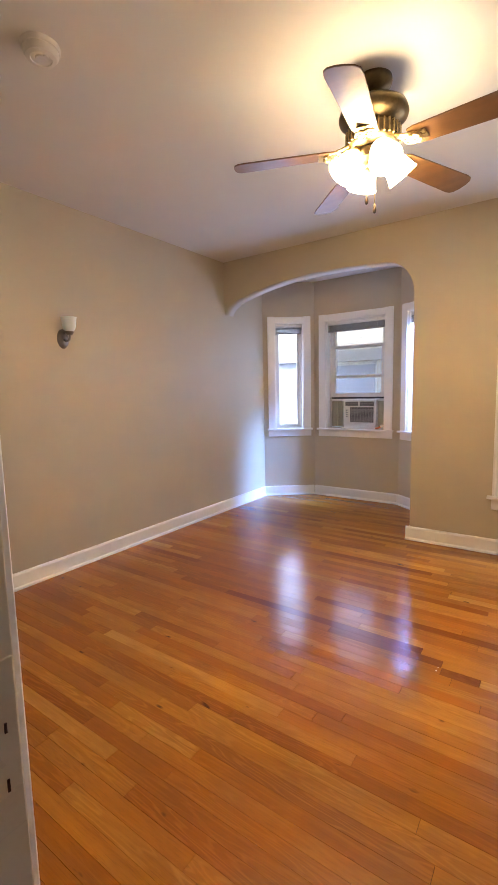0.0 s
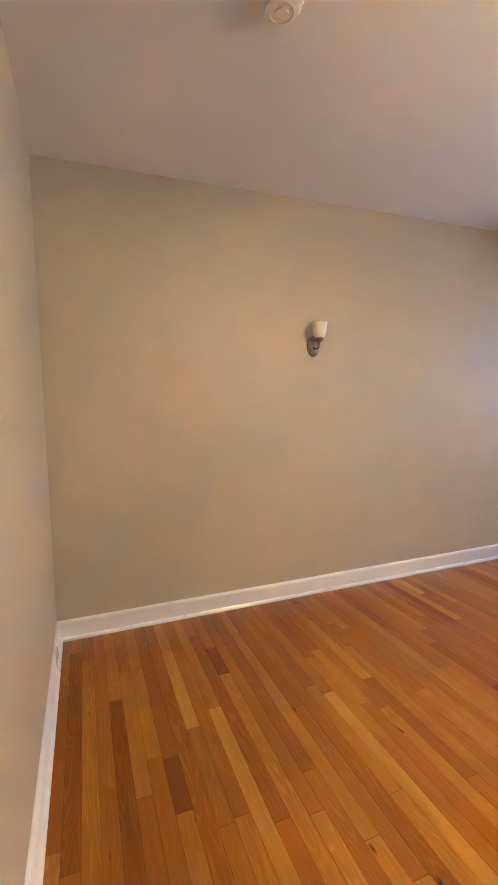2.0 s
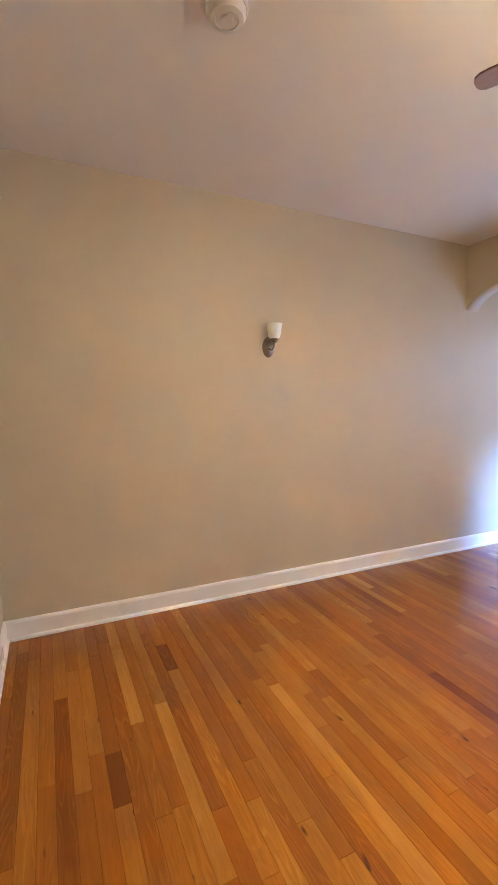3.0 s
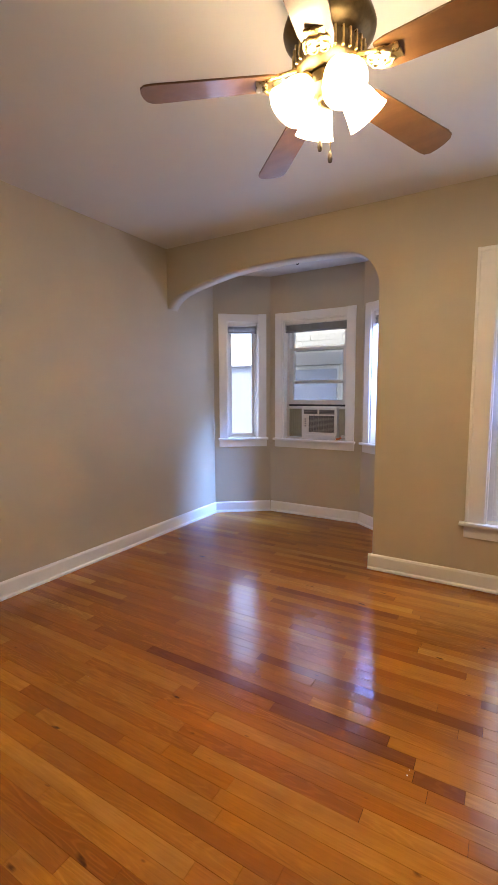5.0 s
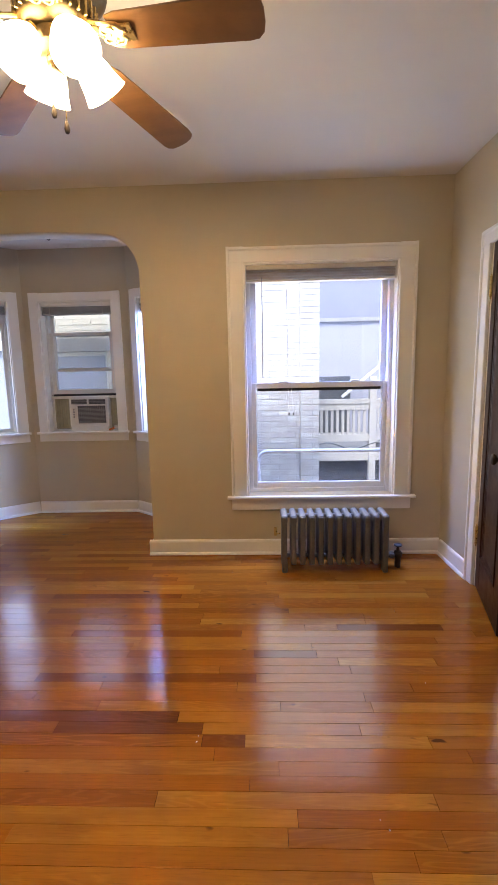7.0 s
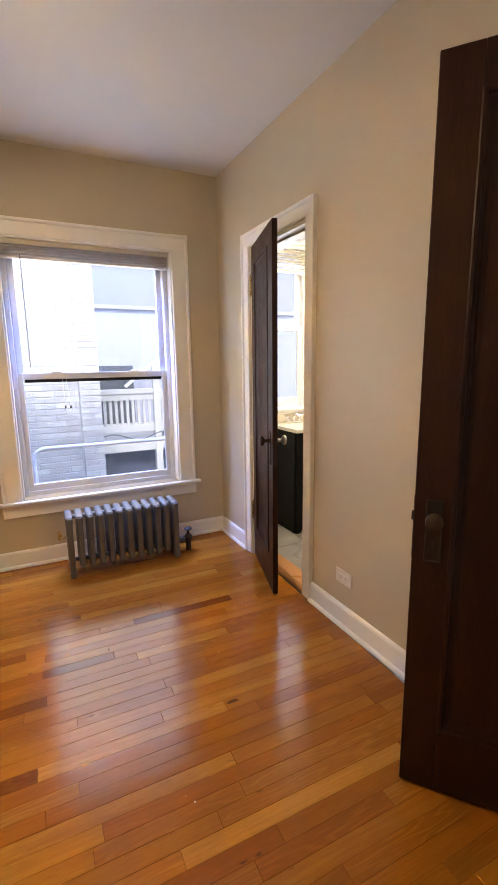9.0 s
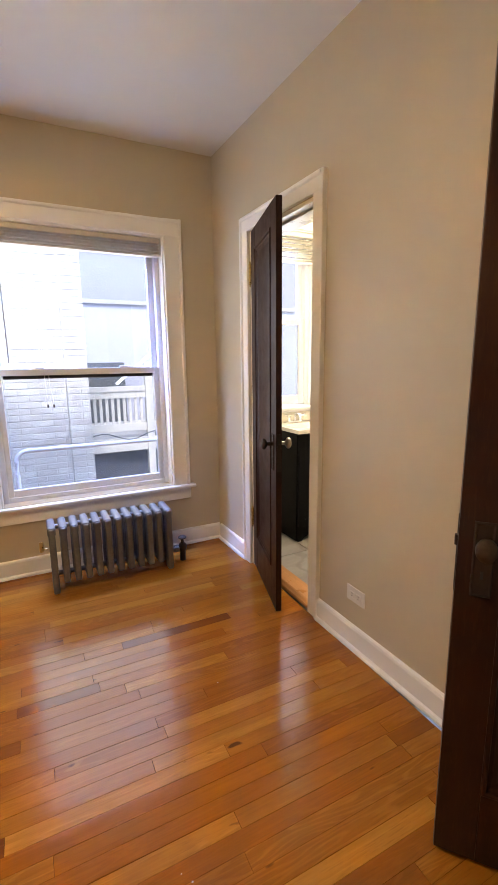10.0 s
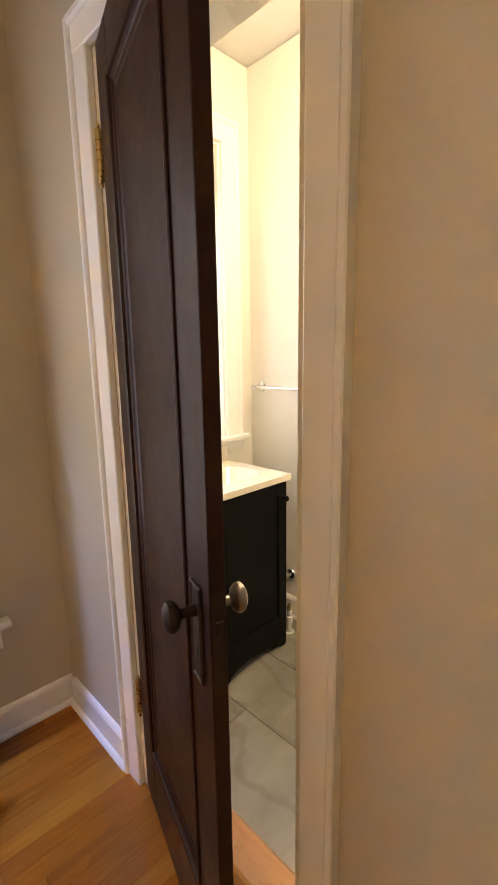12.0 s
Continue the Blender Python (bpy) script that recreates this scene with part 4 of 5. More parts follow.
s = thing("wall_sconce", "unlit wall sconce with a frosted bell shade", "wall lamp", pose(WEST, 1.505, 0))
b = lathe([(0.0, 0.018), (0.020, 0.017), (0.036, 0.010), (0.044, 0.004), (0.046, 0.0)], 28)
b.transform(pose(0, 0, 1.695) @ Matrix.Diagonal((1, 1, 1.5, 1)) @ pose(0, 0, 0, 0, 90, 0))
part("back_plate", b, SCONCEMETAL, s, "oval dark pewter back plate", smooth=True)
part("arm", tube([(0.012, 0, 1.690), (0.035, 0, 1.676), (0.060, 0, 1.675), (0.080, 0, 1.686), (0.086, 0, 1.705), (0.086, 0, 1.722)], 0.0075, 12), SCONCEMETAL, s, smooth=True)
part("cup", lathe([(0.0, 1.712), (0.018, 1.716), (0.027, 1.728), (0.030, 1.738), (0.026, 1.742), (0.0, 1.742)], 20, pose(0.086, 0, 0)), SCONCEMETAL, s, smooth=True)
out = [(0.026, 1.740), (0.037, 1.752), (0.045, 1.775), (0.047, 1.800), (0.050, 1.825), (0.054, 1.838)]
part("shade", lathe(out + [(r - 0.003, z) for r, z in reversed(out)], 26, pose(0.086, 0, 0)), FROST, s, "white frosted glass bell shade", smooth=True)
part("finial", lathe([(0.0, 0.0), (0.007, 0.003), (0.006, 0.012), (0.0, 0.016)], 12, pose(0.018, 0, 1.735, 0, 90, 0)), SCONCEMETAL, s, smooth=True)

o = thing("wall_outlet", "white horizontal double outlet plate near the floor", "outlet", EAST @ pose(1.51, 0, 0.263))
part("cover_plate", box(-0.058, 0.058, -0.006, 0, -0.036, 0.036, 0.003), SMOKE, o)
for x in (-0.02, 0.02):
    r = part("receptacle", box(x - 0.016, x + 0.016, -0.0085, -0.005, -0.014, 0.014, 0.003), SMOKE, o)
    for z in (-0.006, 0.006):
        part("slot", box(x - 0.004, x + 0.004, -0.0090, -0.0083, z - 0.001, z + 0.001), DARKGAP, r)

h = thing("ceiling_hook", "small dark ceiling hook on a white rose", "hook", pose(-1.95, 4.04, 0))
part("rose", lathe([(0.0, BAYTOP), (0.075, BAYTOP), (0.070, BAYTOP - 0.012), (0.040, BAYTOP - 0.024), (0.0, BAYTOP - 0.026)], 24), TRIM, h, smooth=True)
part("hook", tube([(0, 0, BAYTOP - 0.012)] + [(0.012 * math.sin(a), 0, BAYTOP - 0.047 + 0.016 * math.cos(a)) for a in (0.3 * k for k in range(0, 15))], 0.005, 8), IRONWARE, h, smooth=True)


# ---- air conditioner in the bay window ----
def air_conditioner():
    m, length, (a0, a1, b0, b1) = BAYWIN["wall_bay_north"]
    x0, x1, z0, z1 = a0 + 0.222, a0 + 0.612, 0.872, 1.172
    t = thing("air_conditioner", "grey-white window air conditioner with louvred grille", "air conditioner", m)
    part("body", box(x0 + 0.008, x1 - 0.008, 0.035, 0.45, z0 + 0.01, z1 - 0.004, 0.006), ACBODY, t)
    face = part("front", box(x0, x1, 0.006, 0.036, z0, z1, 0.012, segments=3), ACBODY, t)
    part("top_vent", box(x0 + 0.025, x0 + 0.180, 0.0045, 0.012, z1 - 0.075, z1 - 0.028), ACDARK, face)
    part("top_vent", box(x0 + 0.200, x1 - 0.025, 0.0045, 0.012, z1 - 0.075, z1 - 0.028), ACDARK, face)
    for k in range(3):
        z = z1 - 0.066 + 0.015 * k
        for c0, c1 in ((x0 + 0.025, x0 + 0.180), (x0 + 0.200, x1 - 0.025)):
            part("louvre", box(c0, c1, 0.001, 0.010, z, z + 0.003), ACMID, face)
    part("grille", box(x0 + 0.085, x1 - 0.028, 0.0045, 0.012, z0 + 0.035, z1 - 0.092), ACDARK, face)
    bar = None
    for k in range(12):
        z = z0 + 0.043 + 0.0128 * k
        if bar is None:
            bar = part("slat", box(x0 + 0.085, x1 - 0.028, 0.000, 0.009, -0.0022, 0.0022), ACMID, face, "", pose(0, 0, z))
        else:
            ob = new("slat", bar.data)
            ob.parent, ob.matrix_basis = face, pose(0, 0, z)
    for k in range(14):
        x = x0 + 0.10 + 0.0185 * k
        if x < x1 - 0.035:
            part("upright", box(x, x + 0.002, 0.001, 0.006, z0 + 0.036, z1 - 0.093), ACMID, face)
    part("control_panel", box(x0 + 0.020, x0 + 0.070, 0.0035, 0.010, z0 + 0.09, z1 - 0.11, 0.002), SMOKE, face)
    for k in range(4):
        part("button", lathe([(0.0, 0.0), (0.009, 0.0), (0.008, 0.006), (0.0, 0.007)], 12, pose(x0 + 0.045, 0.004, z0 + 0.10 + 0.024 * k, 90, 0, 0)), ACMID, face)
    # side curtains and the rail over it
    for c0, c1 in ((a0 + 0.03, x0 + 0.006), (x1 - 0.006, a1 - 0.03)):
        p = part("filler_panel", box(c0, c1, 0.10, 0.112, b0 + 0.012, 1.176, 0.002), FILLER, t, "pale accordion filler panel")
        n = int((c1 - c0) / 0.022)
        for k in range(n):
            part("fold", box(c0 + 0.006 + 0.022 * k, c0 + 0.012 + 0.022 * k, 0.092, 0.102, b0 + 0.02, 1.150, 0.002), FILLER, p)
    part("top_rail", box(a0 + 0.03, a1 - 0.03, 0.06, 0.10, 1.150, 1.176, 0.003), ACBODY, t)
    part("base_tray", box(x0 + 0.01, x1 - 0.01, 0.0, 0.45, b0 - 0.0005, z0 + 0.012, 0.004), ACBODY, t)
    cordb = tube([(x1 - 0.02, -0.008, z0 + 0.004), (x1 - 0.06, -0.012, b0 + 0.006), (x1 - 0.16, -0.010, b0 + 0.005), (x0 + 0.06, -0.014, b0 + 0.005), (x0 - 0.01, -0.006, b0 + 0.006), (x0 + 0.01, 0.02, b0 + 0.01)], 0.0042, 8)
    part("power_cord", cordb, SMOKE, t, smooth=True)
    # clutter on the sill
    k = thing("sill_tool", "orange-handled tool lying on the window sill", "tool", m @ pose(x1 + 0.012, 0.02, b0))
    part("handle", tube([(-0.04, 0.0, 0.008), (0.0, 0.012, 0.013), (0.035, 0.02, 0.030)], 0.010, 10), ORANGE, k, "orange plastic handle", smooth=True)
    part("head", box(0.028, 0.062, 0.004, 0.036, 0.022, 0.052, 0.008), SMOKE, k)


air_conditioner()


# ---- bathroom ----
def bathroom():
    """Placed in the door wall's own frame."""
    v = thing("vanity", "small black painted bathroom vanity cabinet under the window", "vanity", DOORWALL @ pose(0.43, -0.41, 0.006))
    w, dpt, top = 0.405, 0.385, 0.805
    body = part("body", box(0, w, 0.02, dpt, 0.07, top - 0.085, 0.002), VANITY, v)
    for q in ((0, 0.016, 0.02, dpt), (w - 0.016, w, 0.02, dpt), (0.016, w - 0.016, 0.02, 0.036), (0.016, w - 0.016, dpt - 0.016, dpt)):
        part("upper_side", box(*q, top - 0.085, top), VANITY, body)
    bm = bmesh.new()
    xs = [0.0, 0.035] + [0.035 + (w - 0.07) * k / 12 for k in range(1, 12)] + [w - 0.035, w]
    for y in (0.004, 0.02):
        prev = None
        for x in xs:
            u = (x - w / 2) / (w / 2 - 0.035)
            z = 0.0 if abs(u) >= 1 else 0.055 * (1 - u * u) ** 0.5
            cur = (bm.verts.new((x, y, z)), bm.verts.new((x, y, 0.115)))
            if prev:
                bm.faces.new((prev[0], cur[0], cur[1], prev[1]))
            prev = cur
    bmesh.ops.remove_doubles(bm, verts=bm.verts, dist=1e-5)
    part("kick_apron", bm, VANITY, v, "arched black toe board")
    for x in (0.0, w - 0.03):
        part("side_foot", box(x, x + 0.03, 0.02, dpt, 0.0, 0.07, 0.002), VANITY, v)
    dr = part("door", box(0.006, w - 0.006, 0.004, 0.019, 0.118, top - 0.008, 0.002), VANITY, v)
    for a in (box(0.006, 0.058, -0.004, 0.005, 0.118, top - 0.008, 0.0015), box(w - 0.058, w - 0.006, -0.004, 0.005, 0.118, top - 0.008, 0.0015)):
        part("stile", a, VANITY, dr)
    for z0, z1 in ((0.118, 0.170), (top - 0.060, top - 0.008)):
        part("rail", box(0.058, w - 0.058, -0.0037, 0.005, z0, z1, 0.0015), VANITY, dr)
    part("knob", lathe([(0.0, 0.0), (0.006, 0.0), (0.005, 0.010), (0.012, 0.016), (0.014, 0.022), (0.010, 0.028), (0.0, 0.030)], 16, pose(w - 0.032, -0.004, top - 0.075, 90, 0, 0)), VANITY, dr, "round black knob", smooth=True)

    s = thing("vanity_sink", "cream cultured-marble sink top with raised back", "sink", DOORWALL @ pose(0.42, -0.425, top + 0.0065))
    bm = bmesh.new()
    W, D, T = 0.425, 0.42, 0.026
    n = 32
    rim, low, deep = [], [], []
    cx, cy = W / 2, D / 2 - 0.015
    for k in range(n):
        a = 2 * math.pi * k / n
        c, q = math.cos(a), math.sin(a)
        e = lambda r, zz: bm.verts.new((cx + r * 0.155 * math.copysign(abs(c) ** 0.6, c), cy + r * 0.115 * math.copysign(abs(q) ** 0.6, q), zz))
        rim.append(e(1.0, T)), low.append(e(0.93, T - 0.012)), deep.append(e(0.55, T - 0.075))
    edge = []
    for k in range(n):
        a = 2 * math.pi * k / n
        c, q = math.cos(a), math.sin(a)
        f = max(abs(c), abs(q))
        edge.append(bm.verts.new((W / 2 + W / 2 * c / f, D / 2 + D / 2 * q / f, T)))
    base = [bm.verts.new((vv.co.x, vv.co.y, 0.0)) for vv in edge]
    for A, B in ((edge, rim), (rim, low), (low, deep), (base, edge)):
        for k in range(n):
            bm.faces.new((A[k], A[(k + 1) % n], B[(k + 1) % n], B[k]))
    bm.faces.new(deep)
    part("basin_top", bm, CULTURED, s)
    part("backsplash", box(0.0, W, D - 0.018, D, T, T + 0.075, 0.004), CULTURED, s)
    part("drain", lathe([(0.0, 0.0), (0.018, 0.0), (0.020, -0.004)], 16, pose(cx, cy, T - 0.069)), CHROME, s)
    f = thing("faucet", "chrome two-handle centerset faucet on the sink", "faucet", DOORWALL @ pose(0.42 + cx, -0.425 + D - 0.055, top + 0.0065 + T))
    part("base", box(-0.075, 0.075, -0.020, 0.020, 0.0, 0.014, 0.006, segments=3), CHROME, f, smooth=True)
    part("spout", tube([(0, 0.0, 0.010), (0, 0.0, 0.050), (0, -0.02, 0.068), (0, -0.06, 0.070), (0, -0.095, 0.055)], 0.011, 12), CHROME, f, smooth=True)
    for x in (-0.052, 0.052):
        hd = part("handle", lathe([(0.015, 0.012), (0.013, 0.030), (0.010, 0.036), (0.016, 0.040), (0.016, 0.052), (0.0, 0.056)], 16, pose(x, 0, 0)), CHROME, f, smooth=True)
        part("lever", tube([(x, 0, 0.050), (x + math.copysign(0.038, x), -0.012, 0.062)], 0.005, 8), CHROME, hd, smooth=True)

    b = thing("towel_bar", "chrome towel bar on the pale bathroom wall", "towel bar", DOORWALL @ pose(BX, -0.075, 1.19))
    for y in (0.0, -0.46):
        p = part("bracket", lathe([(0.0, 0.0), (0.026, 0.0), (0.026, 0.004), (0.020, 0.010), (0.010, 0.014), (0.009, 0.050), (0.012, 0.058), (0.0, 0.060)], 20, pose(0, y, 0, 0, -90, 0)), CHROME, b, smooth=True)
    part("bar", tube([(-0.050, 0.022, 0), (-0.050, -0.482, 0)], 0.0075, 12), CHROME, b, smooth=True)

    p = thing("stop_valve", "capped white supply stub and valve by the floor", "pipe valve", DOORWALL @ pose(0.915, -0.36, 0.010))
    part("stub", lathe([(0.026, 0.0), (0.026, 0.004), (0.013, 0.006), (0.013, 0.055), (0.018, 0.057), (0.018, 0.085), (0.012, 0.090), (0.012, 0.120), (0.0, 0.122)], 16), SMOKE, p, smooth=True)
    part("cap", lathe([(0.010, 0.118), (0.013, 0.126), (0.008, 0.150), (0.0, 0.152)], 12), BRASS, p, smooth=True)
    g = thing("wall_valve", "small brass valve on a wall pipe", "pipe valve", DOORWALL @ pose(BX, -0.27, 0.24))
    part("flange", lathe([(0.0, 0.0), (0.028, 0.0), (0.024, 0.008), (0.009, 0.010), (0.009, 0.06), (0.0, 0.06)], 16, pose(0, 0, 0, 0, -90, 0)), CHROME, g, smooth=True)
    part("handle", lathe([(0.0, 0.0), (0.016, 0.0), (0.020, 0.008), (0.014, 0.014), (0.0, 0.015)], 10, pose(-0.055, 0, 0, 0, -90, 0)), BRASS, g, smooth=True)

    l = thing("bathroom_ceiling_light", "warm round glass ceiling light", "ceiling light", DOORWALL @ pose(0.62, -1.10, 0))
    part("ring", lathe([(0.0, CEILING), (0.125, CEILING), (0.125, CEILING - 0.022), (0.118, CEILING - 0.026)], 32), NICKEL, l, smooth=True)
    part("globe", lathe([(0.118, CEILING - 0.024), (0.112, CEILING - 0.055), (0.085, CEILING - 0.085), (0.045, CEILING - 0.100), (0.0, CEILING - 0.104)], 32), emitter("lit_opal_glass", (1.0, 0.84, 0.60), BATH_GLOW), l, "glowing opal glass bowl", smooth=True)
    structure("baseboard_bath", profile_bar(SKIRT, 1.6), TRIM, DOORWALL @ pose(BX, -0.0, 0.006, 0, 0, -90), "white bathroom baseboard", "baseboard")


bathroom()


# ---- outside ----
ground = structure("ground", box(-400, 400, 4.7, 800, -1.3, -1.0), CONCRETE, None, "grey concrete passage and yard", "ground")
structure("ground_rear", box(-400, 400, -800, 4.7, -1.3, -1.001), CONCRETE, None, "grey concrete yard", "ground")

BY0 = 5.65
house = thing("neighbour_house", "pale painted brick house across the passage", "house", pose(0, BY0, 0))
hole = (-2.86, -2.10, 0.55, 1.68)
wb = wall_slab(3.85, 4.6, 0.3, [(hole[0] + 3.35, hole[1] + 3.35, hole[2] + 1.0, hole[3] + 1.0)])
house_wall = part("wall", wb, MORTAR, house, "", pose(-3.35, 0, -1.0))
part("coping", box(-3.40, 0.56, -0.05, 0.35, 3.6, 3.72, 0.01), CONCRETE, house)
pil = part("pilaster", box(0.27, 0.50, -0.055, 0.0, -1.0, 3.6), MORTAR, house)
hw = part("window", box(hole[0], hole[1], 0.09, 0.12, hole[2], hole[3]), VINYL, house, "grey window of the brick house")
for c0, c1, e0, e1 in ((hole[0] + 0.05, hole[1] - 0.05, hole[2] + 0.05, 1.10), (hole[0] + 0.05, hole[1] - 0.05, 1.15, hole[3] - 0.05)):
    part("pane", box(c0, c1, 0.082, 0.089, e0, e1), SIDING, hw)
part("lintel", box(hole[0] - 0.08, hole[1] + 0.08, -0.02, 0.1, hole[3], hole[3] + 0.16, 0.006), CONCRETE, house)
part("sill", box(hole[0] - 0.05, hole[1] + 0.05, -0.05, 0.1, hole[2] - 0.07, hole[2], 0.006), CONCRETE, house)

garage = thing("grey_sided_building", "low grey building with fine horizontal siding", "house", pose(-3.7, 7.6, -1.0))
part("wall", box(-7.0, 0.0, 0.0, 5.0, 0.0, 2.75), SIDING, garage)
for k in range(24):
    part("siding_board", box(-7.0, 0.004, -0.006, 0.0, 0.118 * k, 0.118 * k + 0.116, 0.0015), SIDING, garage)
part("roof", box(-7.1, 0.1, -0.12, 5.1, 2.832, 2.86, 0.01), GREYWALL, garage)

STOREY = 3.45
rear = thing("grey_rear_building", "tall grey-lilac rendered building behind the porch", "house", pose(0.2, 9.6, -1.0))
part("wall", box(-0.6, 8.0, 0.0, 6.0, 0.0, STOREY), GREYWALL, rear)
part("upper_wall", box(-0.62, 8.0, -0.03, 6.0, STOREY, 7.2), paint("light_grey_render", (0.21, 0.21, 0.245), 0.85, 0.05, 0.3, 70, 1.4), rear)
part("string_course", box(-0.63, 8.0, -0.07, 0.0, STOREY - 0.04, STOREY + 0.04, 0.01), CONCRETE, rear)
part("door", box(0.55, 1.45, -0.02, 0.0, 0.9, 2.3, 0.004), DARKOUT, rear)


def porch():
    p = thing("back_porch", "pale wooden back porch with a railing and stairs", "porch", pose(0.62, 7.45, 0))
    part("deck", box(0, 2.6, 0.0, 2.1, -0.02, 0.12, 0.01), PORCHWOOD, p)
    part("fascia", box(0, 2.6, -0.03, 0.0, -0.08, 0.13, 0.005), PORCHWOOD, p)
    part("top_rail", box(0, 0.92, -0.05, 0.05, 0.86, 0.94, 0.006), PORCHWOOD, p)
    part("rail_board", box(0, 0.92, -0.03, -0.005, 0.76, 0.86, 0.004), PORCHWOOD, p)
    part("bottom_rail", box(0, 0.92, -0.03, 0.02, 0.24, 0.36, 0.006), PORCHWOOD, p)
    first = None
    for k in range(10):
        x = 0.04 + 0.088 * k
        if first is None:
            first = part("baluster", box(0, 0.042, -0.002, 0.030, 0.36, 0.77, 0.003), PORCHWOOD, p, "", pose(x, 0, 0))
        else:
            ob = new("baluster", first.data)
            ob.parent, ob.matrix_basis = p, pose(x, 0, 0)
    for x, z in ((0.92, 1.30), (2.5, 2.2)):
        part("post", box(x, x + 0.11, -0.06, 0.05, -1.0 if x < 1 else -1.0, z, 0.006), PORCHWOOD, p)
    # flight going up behind the post
    a = math.degrees(math.atan2(0.9, 1.1))
    for z0, hgt in ((0.86, 0.10), (0.30, 0.13)):
        b = box(0, 1.7, -0.03, 0.03, 0, hgt, 0.005)
        part("stair_rail" if z0 > 0.5 else "stringer", b, PORCHWOOD, p, "", pose(1.0, 0.02, z0 - 0.12, 0, -a, 0))
    for k in range(8):
        x = 1.06 + 0.12 * k
        part("stair_baluster", box(x, x + 0.035, 0.0, 0.03, 0.30 + 0.098 * k, 0.82 + 0.098 * k, 0.003), PORCHWOOD, p)
    for k in range(6):
        part("tread", box(1.05 + 0.22 * k, 1.33 + 0.22 * k, 0.03, 0.95, 0.20 + 0.18 * k, 0.235 + 0.18 * k, 0.004), PORCHWOOD, p)
    b = box(0, 1.5, -0.02, 0.02, 0, 0.05, 0.004)
    part("upper_rail", b, PIPEPAINT, p, "", pose(0.62, 0.7, 0.92, 0, -a, 0))
    # shade beneath the deck, put in as a dark-coloured sheet
    part("under_panel", box(0.0, 2.6, 0.25, 0.28, -1.0, -0.02), DARKOUT, p, "dark panel standing in for the shade under the porch")


porch()

rail = thing("pipe_rail", "white bent-pipe guard rail outside the window", "rail", pose(0, 4.30, 0))
pts = [(-0.232, 0, -1.0), (-0.232, 0, 0.45), (-0.232, 0, 0.545)] + [(-0.142 - 0.09 * math.cos(a), 0, 0.545 + 0.09 * math.sin(a)) for a in (math.pi / 2 * k / 6 for k in range(1, 7))] + [(0.3, 0, 0.634), (1.30, 0, 0.628)]
part("pipe", tube(pts, 0.017, 12), PIPEPAINT, rail, smooth=True)
part("leg", tube([(1.30, 0, -1.0), (1.30, 0, 0.634)], 0.017, 12), PIPEPAINT, rail, smooth=True)
cable = thing("outdoor_cable", "loose dark cable sagging over the yard", "cable", pose(0.5, 6.6, 0.30))
part("wire", tube([(0.05 + 0.09 * k, 0, 0.05 * math.sin(k * 0.75)) for k in range(12)], 0.008, 6), DARKOUT, cable, smooth=True)
part("support_post", box(1.02, 1.08, -0.03, 0.03, -1.3, 0.10), PORCHWOOD, cable)


# ---- pieces: bricks, tiles, boards ----
def bricks():
    L, H, J = 0.205, 0.057, 0.011
    rnd = random.Random(5)
    mesh = {}

    def brick_mesh(length):
        key = round(length, 3)
        if key not in mesh:
            mesh[key] = mesh_of("brick", box(0, length, -0.006, 0.02, 0, H, 0.002, segments=1), BRICK)
        return mesh[key]

    rest = bmesh.new()
    rows = int(4.55 / (H + J))
    for r in range(rows):
        z = -0.99 + r * (H + J)
        x = -3.34 - (0.108 if r % 2 else 0)
        while x < 0.49:
            x0, x1 = max(x, -3.34), min(x + L, 0.49)
            x += L + J
            if x1 - x0 < 0.03:
                continue
            if x1 > hole[0] - 0.02 and x0 < hole[1] + 0.02 and z + H > hole[2] - 0.09 and z < hole[3] + 0.18:
                continue
            if x1 > 0.27:
                x1 = min(x1, 0.262)
                if x1 - x0 < 0.03:
                    continue
            dy = rnd.uniform(-0.002, 0.001)
            if x0 > -0.95 and -0.2 < z < 1.35:
                ob = new("brick", brick_mesh(x1 - x0))
                ob.parent = house_wall
                ob.matrix_basis = pose(x0 + 3.35, dy, z + 1.0)
            else:
                quick_box(rest, x0, x1, -0.006 + dy, 0.002, z, z + H)
        # the pilaster's own bricks
        if z < 3.5:
            off = 0.0 if r % 2 else 0.075
            for x0, x1 in ((0.275, 0.275 + 0.13 + off), (0.275 + 0.13 + off + J, 0.497)):
                if x1 - x0 < 0.02:
                    continue
                if -0.2 < z < 1.35:
                    ob = new("brick", brick_mesh(x1 - x0))
                    ob.parent = pil
                    ob.matrix_basis = pose(x0, -0.055 + rnd.uniform(-0.002, 0.001), z)
                else:
                    quick_box(rest, x0, x1, -0.066, -0.053, z, z + H)
    ob = part("brickwork", rest, BRICK, house, "pale painted brickwork")
    ob["kind"] = "stuff"


def quick_box(bm, x0, x1, y0, y1, z0, z1):
    v = [bm.verts.new(c) for c in ((x0, y0, z0), (x1, y0, z0), (x1, y1, z0), (x0, y1, z0), (x0, y0, z1), (x1, y0, z1), (x1, y1, z1), (x0, y1, z1))]
    for f in ((0, 1, 5, 4), (1, 2, 6, 5), (2, 3, 7, 6), (3, 0, 4, 7), (4, 5, 6, 7), (3, 2, 1, 0)):
        bm.faces.new([v[i] for i in f])


bricks()


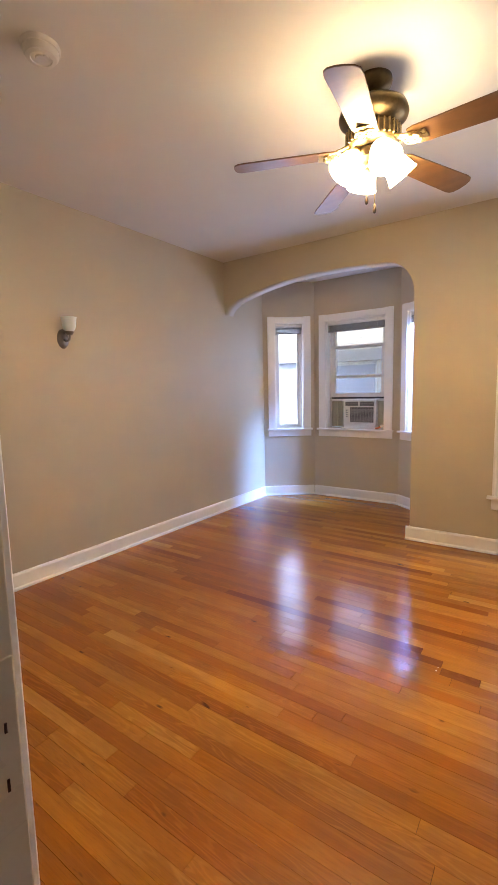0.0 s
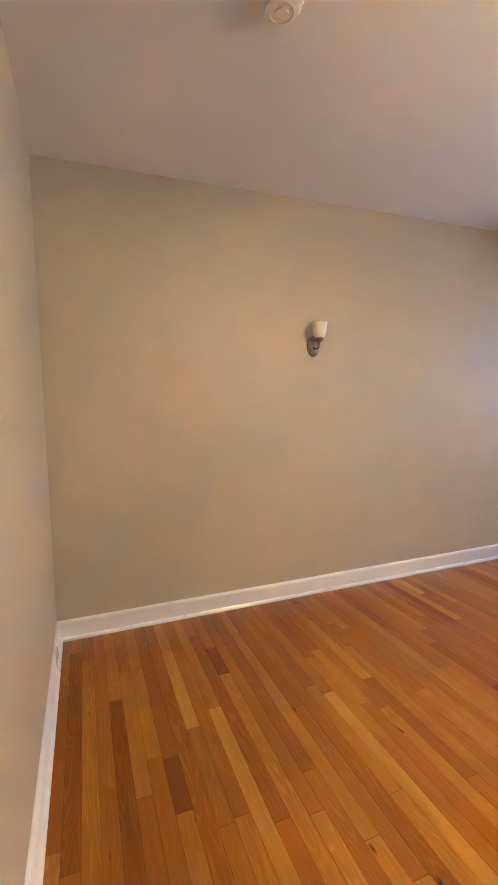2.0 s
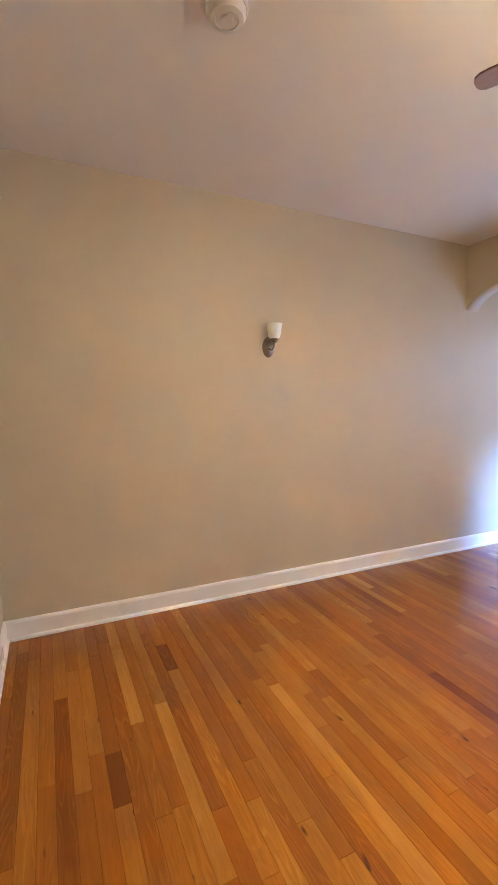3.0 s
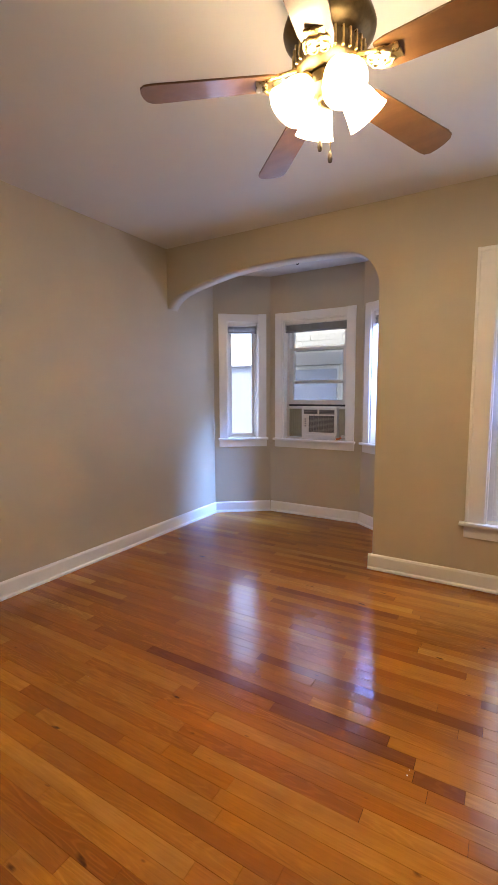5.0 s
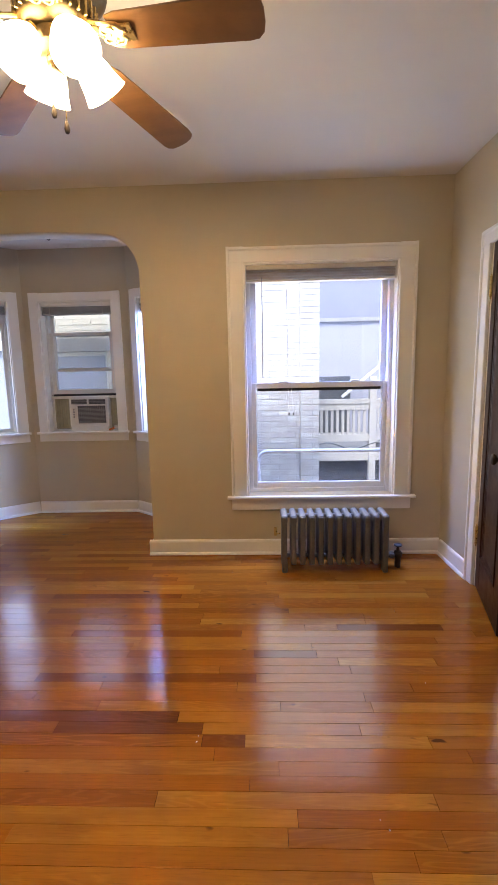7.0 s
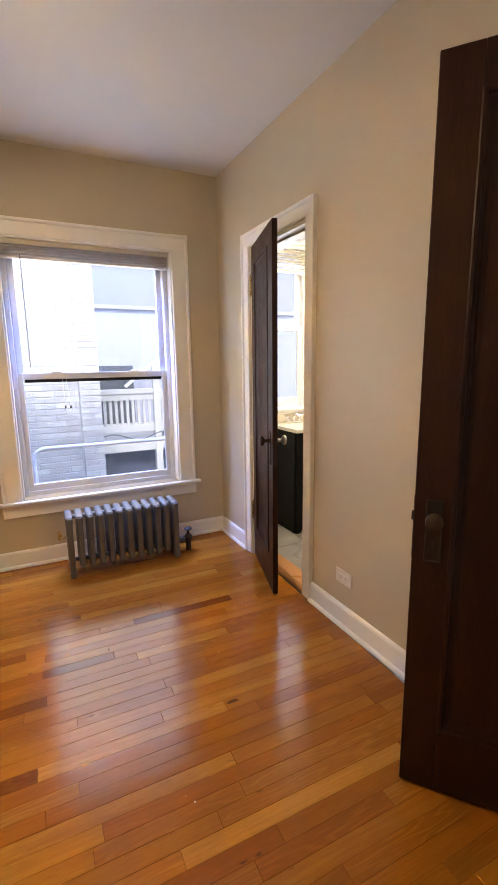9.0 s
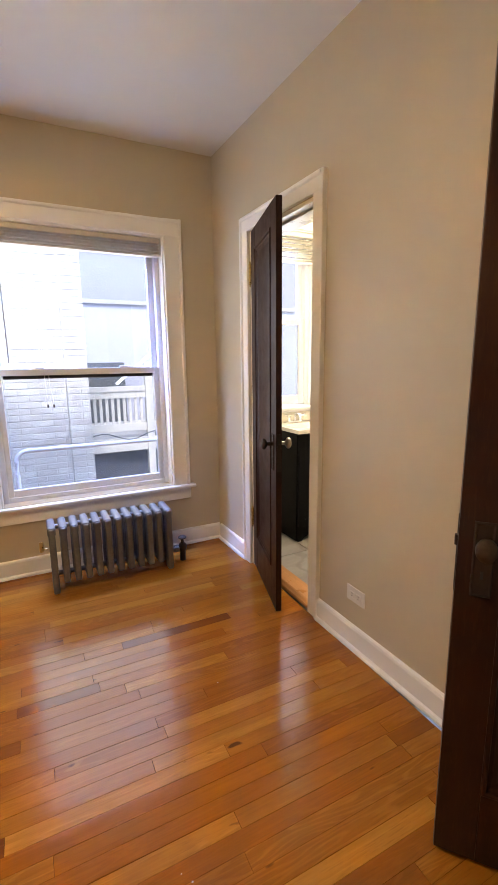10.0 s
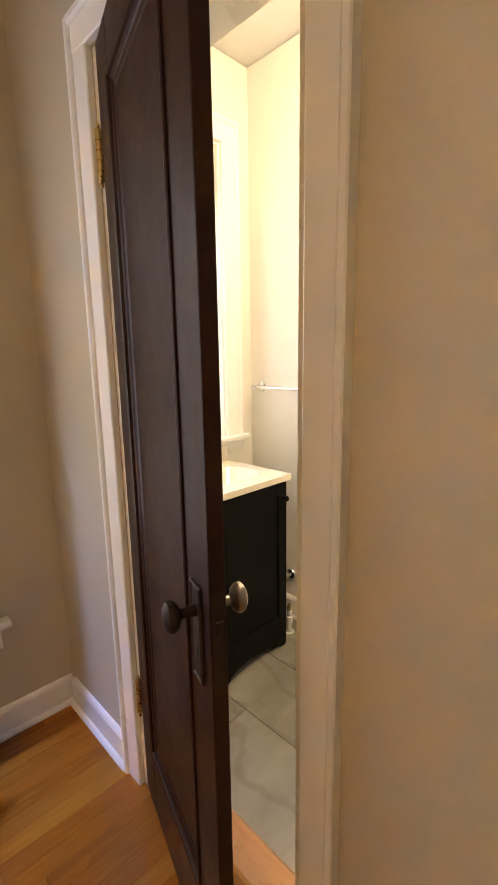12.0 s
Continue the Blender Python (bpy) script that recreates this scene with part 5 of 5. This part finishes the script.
def tiles():
    fb = bpy.data.objects["floor_bathroom"]
    W, L, J = 0.30, 0.60, 0.003
    for i in range(4):
        for k in range(-1, 4):
            x0, x1 = 0.128 + i * W, min(0.128 + (i + 1) * W - J, BX)
            y0 = BY + k * L + (0.3 if i % 2 else 0.0)
            y1 = min(y0 + L - J, 0.0)
            y0 = max(y0, BY)
            if x1 - x0 < 0.02 or y1 - y0 < 0.02:
                continue
            part("tile", box(x0, x1, y0, y1, 0.0, 0.011, 0.0008, segments=1), TILE, fb)


tiles()


def boards():
    """Strip flooring laid along x: single boards where the walk goes, joined ones beyond."""
    W, G, PHASE = 0.057, 0.0007, 0.65
    rnd = random.Random(11)
    cache = {}
    rest = bmesh.new()
    count = 0
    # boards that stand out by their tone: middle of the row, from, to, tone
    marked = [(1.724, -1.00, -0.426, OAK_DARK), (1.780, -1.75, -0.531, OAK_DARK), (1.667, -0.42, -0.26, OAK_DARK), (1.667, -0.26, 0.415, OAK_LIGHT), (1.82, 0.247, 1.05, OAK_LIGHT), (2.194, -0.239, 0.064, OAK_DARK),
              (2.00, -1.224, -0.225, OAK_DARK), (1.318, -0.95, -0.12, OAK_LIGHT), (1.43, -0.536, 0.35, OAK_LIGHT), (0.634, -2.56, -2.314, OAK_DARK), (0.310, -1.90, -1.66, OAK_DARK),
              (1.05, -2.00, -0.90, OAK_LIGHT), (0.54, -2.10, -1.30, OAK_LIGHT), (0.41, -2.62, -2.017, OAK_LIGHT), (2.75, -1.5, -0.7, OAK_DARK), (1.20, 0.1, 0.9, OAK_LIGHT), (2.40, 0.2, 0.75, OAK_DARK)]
    fixed = {}
    for yc, x0, x1, tone in marked:
        fixed.setdefault(int(math.floor(yc / W - PHASE)), []).append((x0, x1, tone))
    for row in range(-31, 83):
        y = W * (row + PHASE)
        lo, hi = (-2.985, 1.135) if y > -0.29 else (-1.0, 0.7)
        spans = []
        x = lo - rnd.uniform(0, 0.7)
        for a, b, tone in sorted(fixed.get(row, []), key=lambda q: q[0]) + [(hi, hi, None)]:
            while x < a - 0.02:
                n = rnd.choice((0.45, 0.6, 0.75, 0.9, 1.05, 1.2, 1.4))
                e = x + n if x + n < a - 0.15 else a
                spans.append((x, e, OAK))
                x = e
            if tone:
                spans.append((a, b, tone))
                x = b
        for a, b, tone in spans:
            x0, x1 = max(a, lo), min(b, hi)
            if x1 - x0 < 0.02:
                continue
            lift = rnd.uniform(-0.0003, 0.0003)
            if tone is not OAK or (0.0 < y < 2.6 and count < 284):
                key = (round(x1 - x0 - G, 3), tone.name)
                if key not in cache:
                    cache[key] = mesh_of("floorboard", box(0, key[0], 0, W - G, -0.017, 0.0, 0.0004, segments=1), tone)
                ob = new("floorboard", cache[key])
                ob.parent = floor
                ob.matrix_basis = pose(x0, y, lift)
                count += tone is OAK
            else:
                quick_box(rest, x0, x1 - G, y, y + W - G, -0.017, lift)
    ob = part("floorboards", rest, OAK_FAR, floor, "honey oak strip boards")
    ob["kind"] = "stuff"


boards()

specks = thing("paint_specks", "tiny dried white paint specks on the floor", "paint speck", pose(-0.44, 1.655, 0.0003), kind="stuff")
for dx, dy, r in ((0.0, 0.0, 0.0045), (0.003, 0.026, 0.0025), (0.62, -0.31, 0.004), (0.60, -0.28, 0.002), (0.95, 0.32, 0.003)):
    part("speck", lathe([(0.0, 0.0), (r * 0.7, 0.0), (r * 0.5, 0.0008), (0.0, 0.001)], 8, pose(dx, dy, 0)), TRIM, specks)
part("baseboard_chip", lathe([(0.0, 0.0), (0.006, 0.0), (0.0, 0.0006)], 7, pose(WEST + 0.0162, 1.86, 0.055, 0, 90, 0)), DARKWOOD, wall_west)
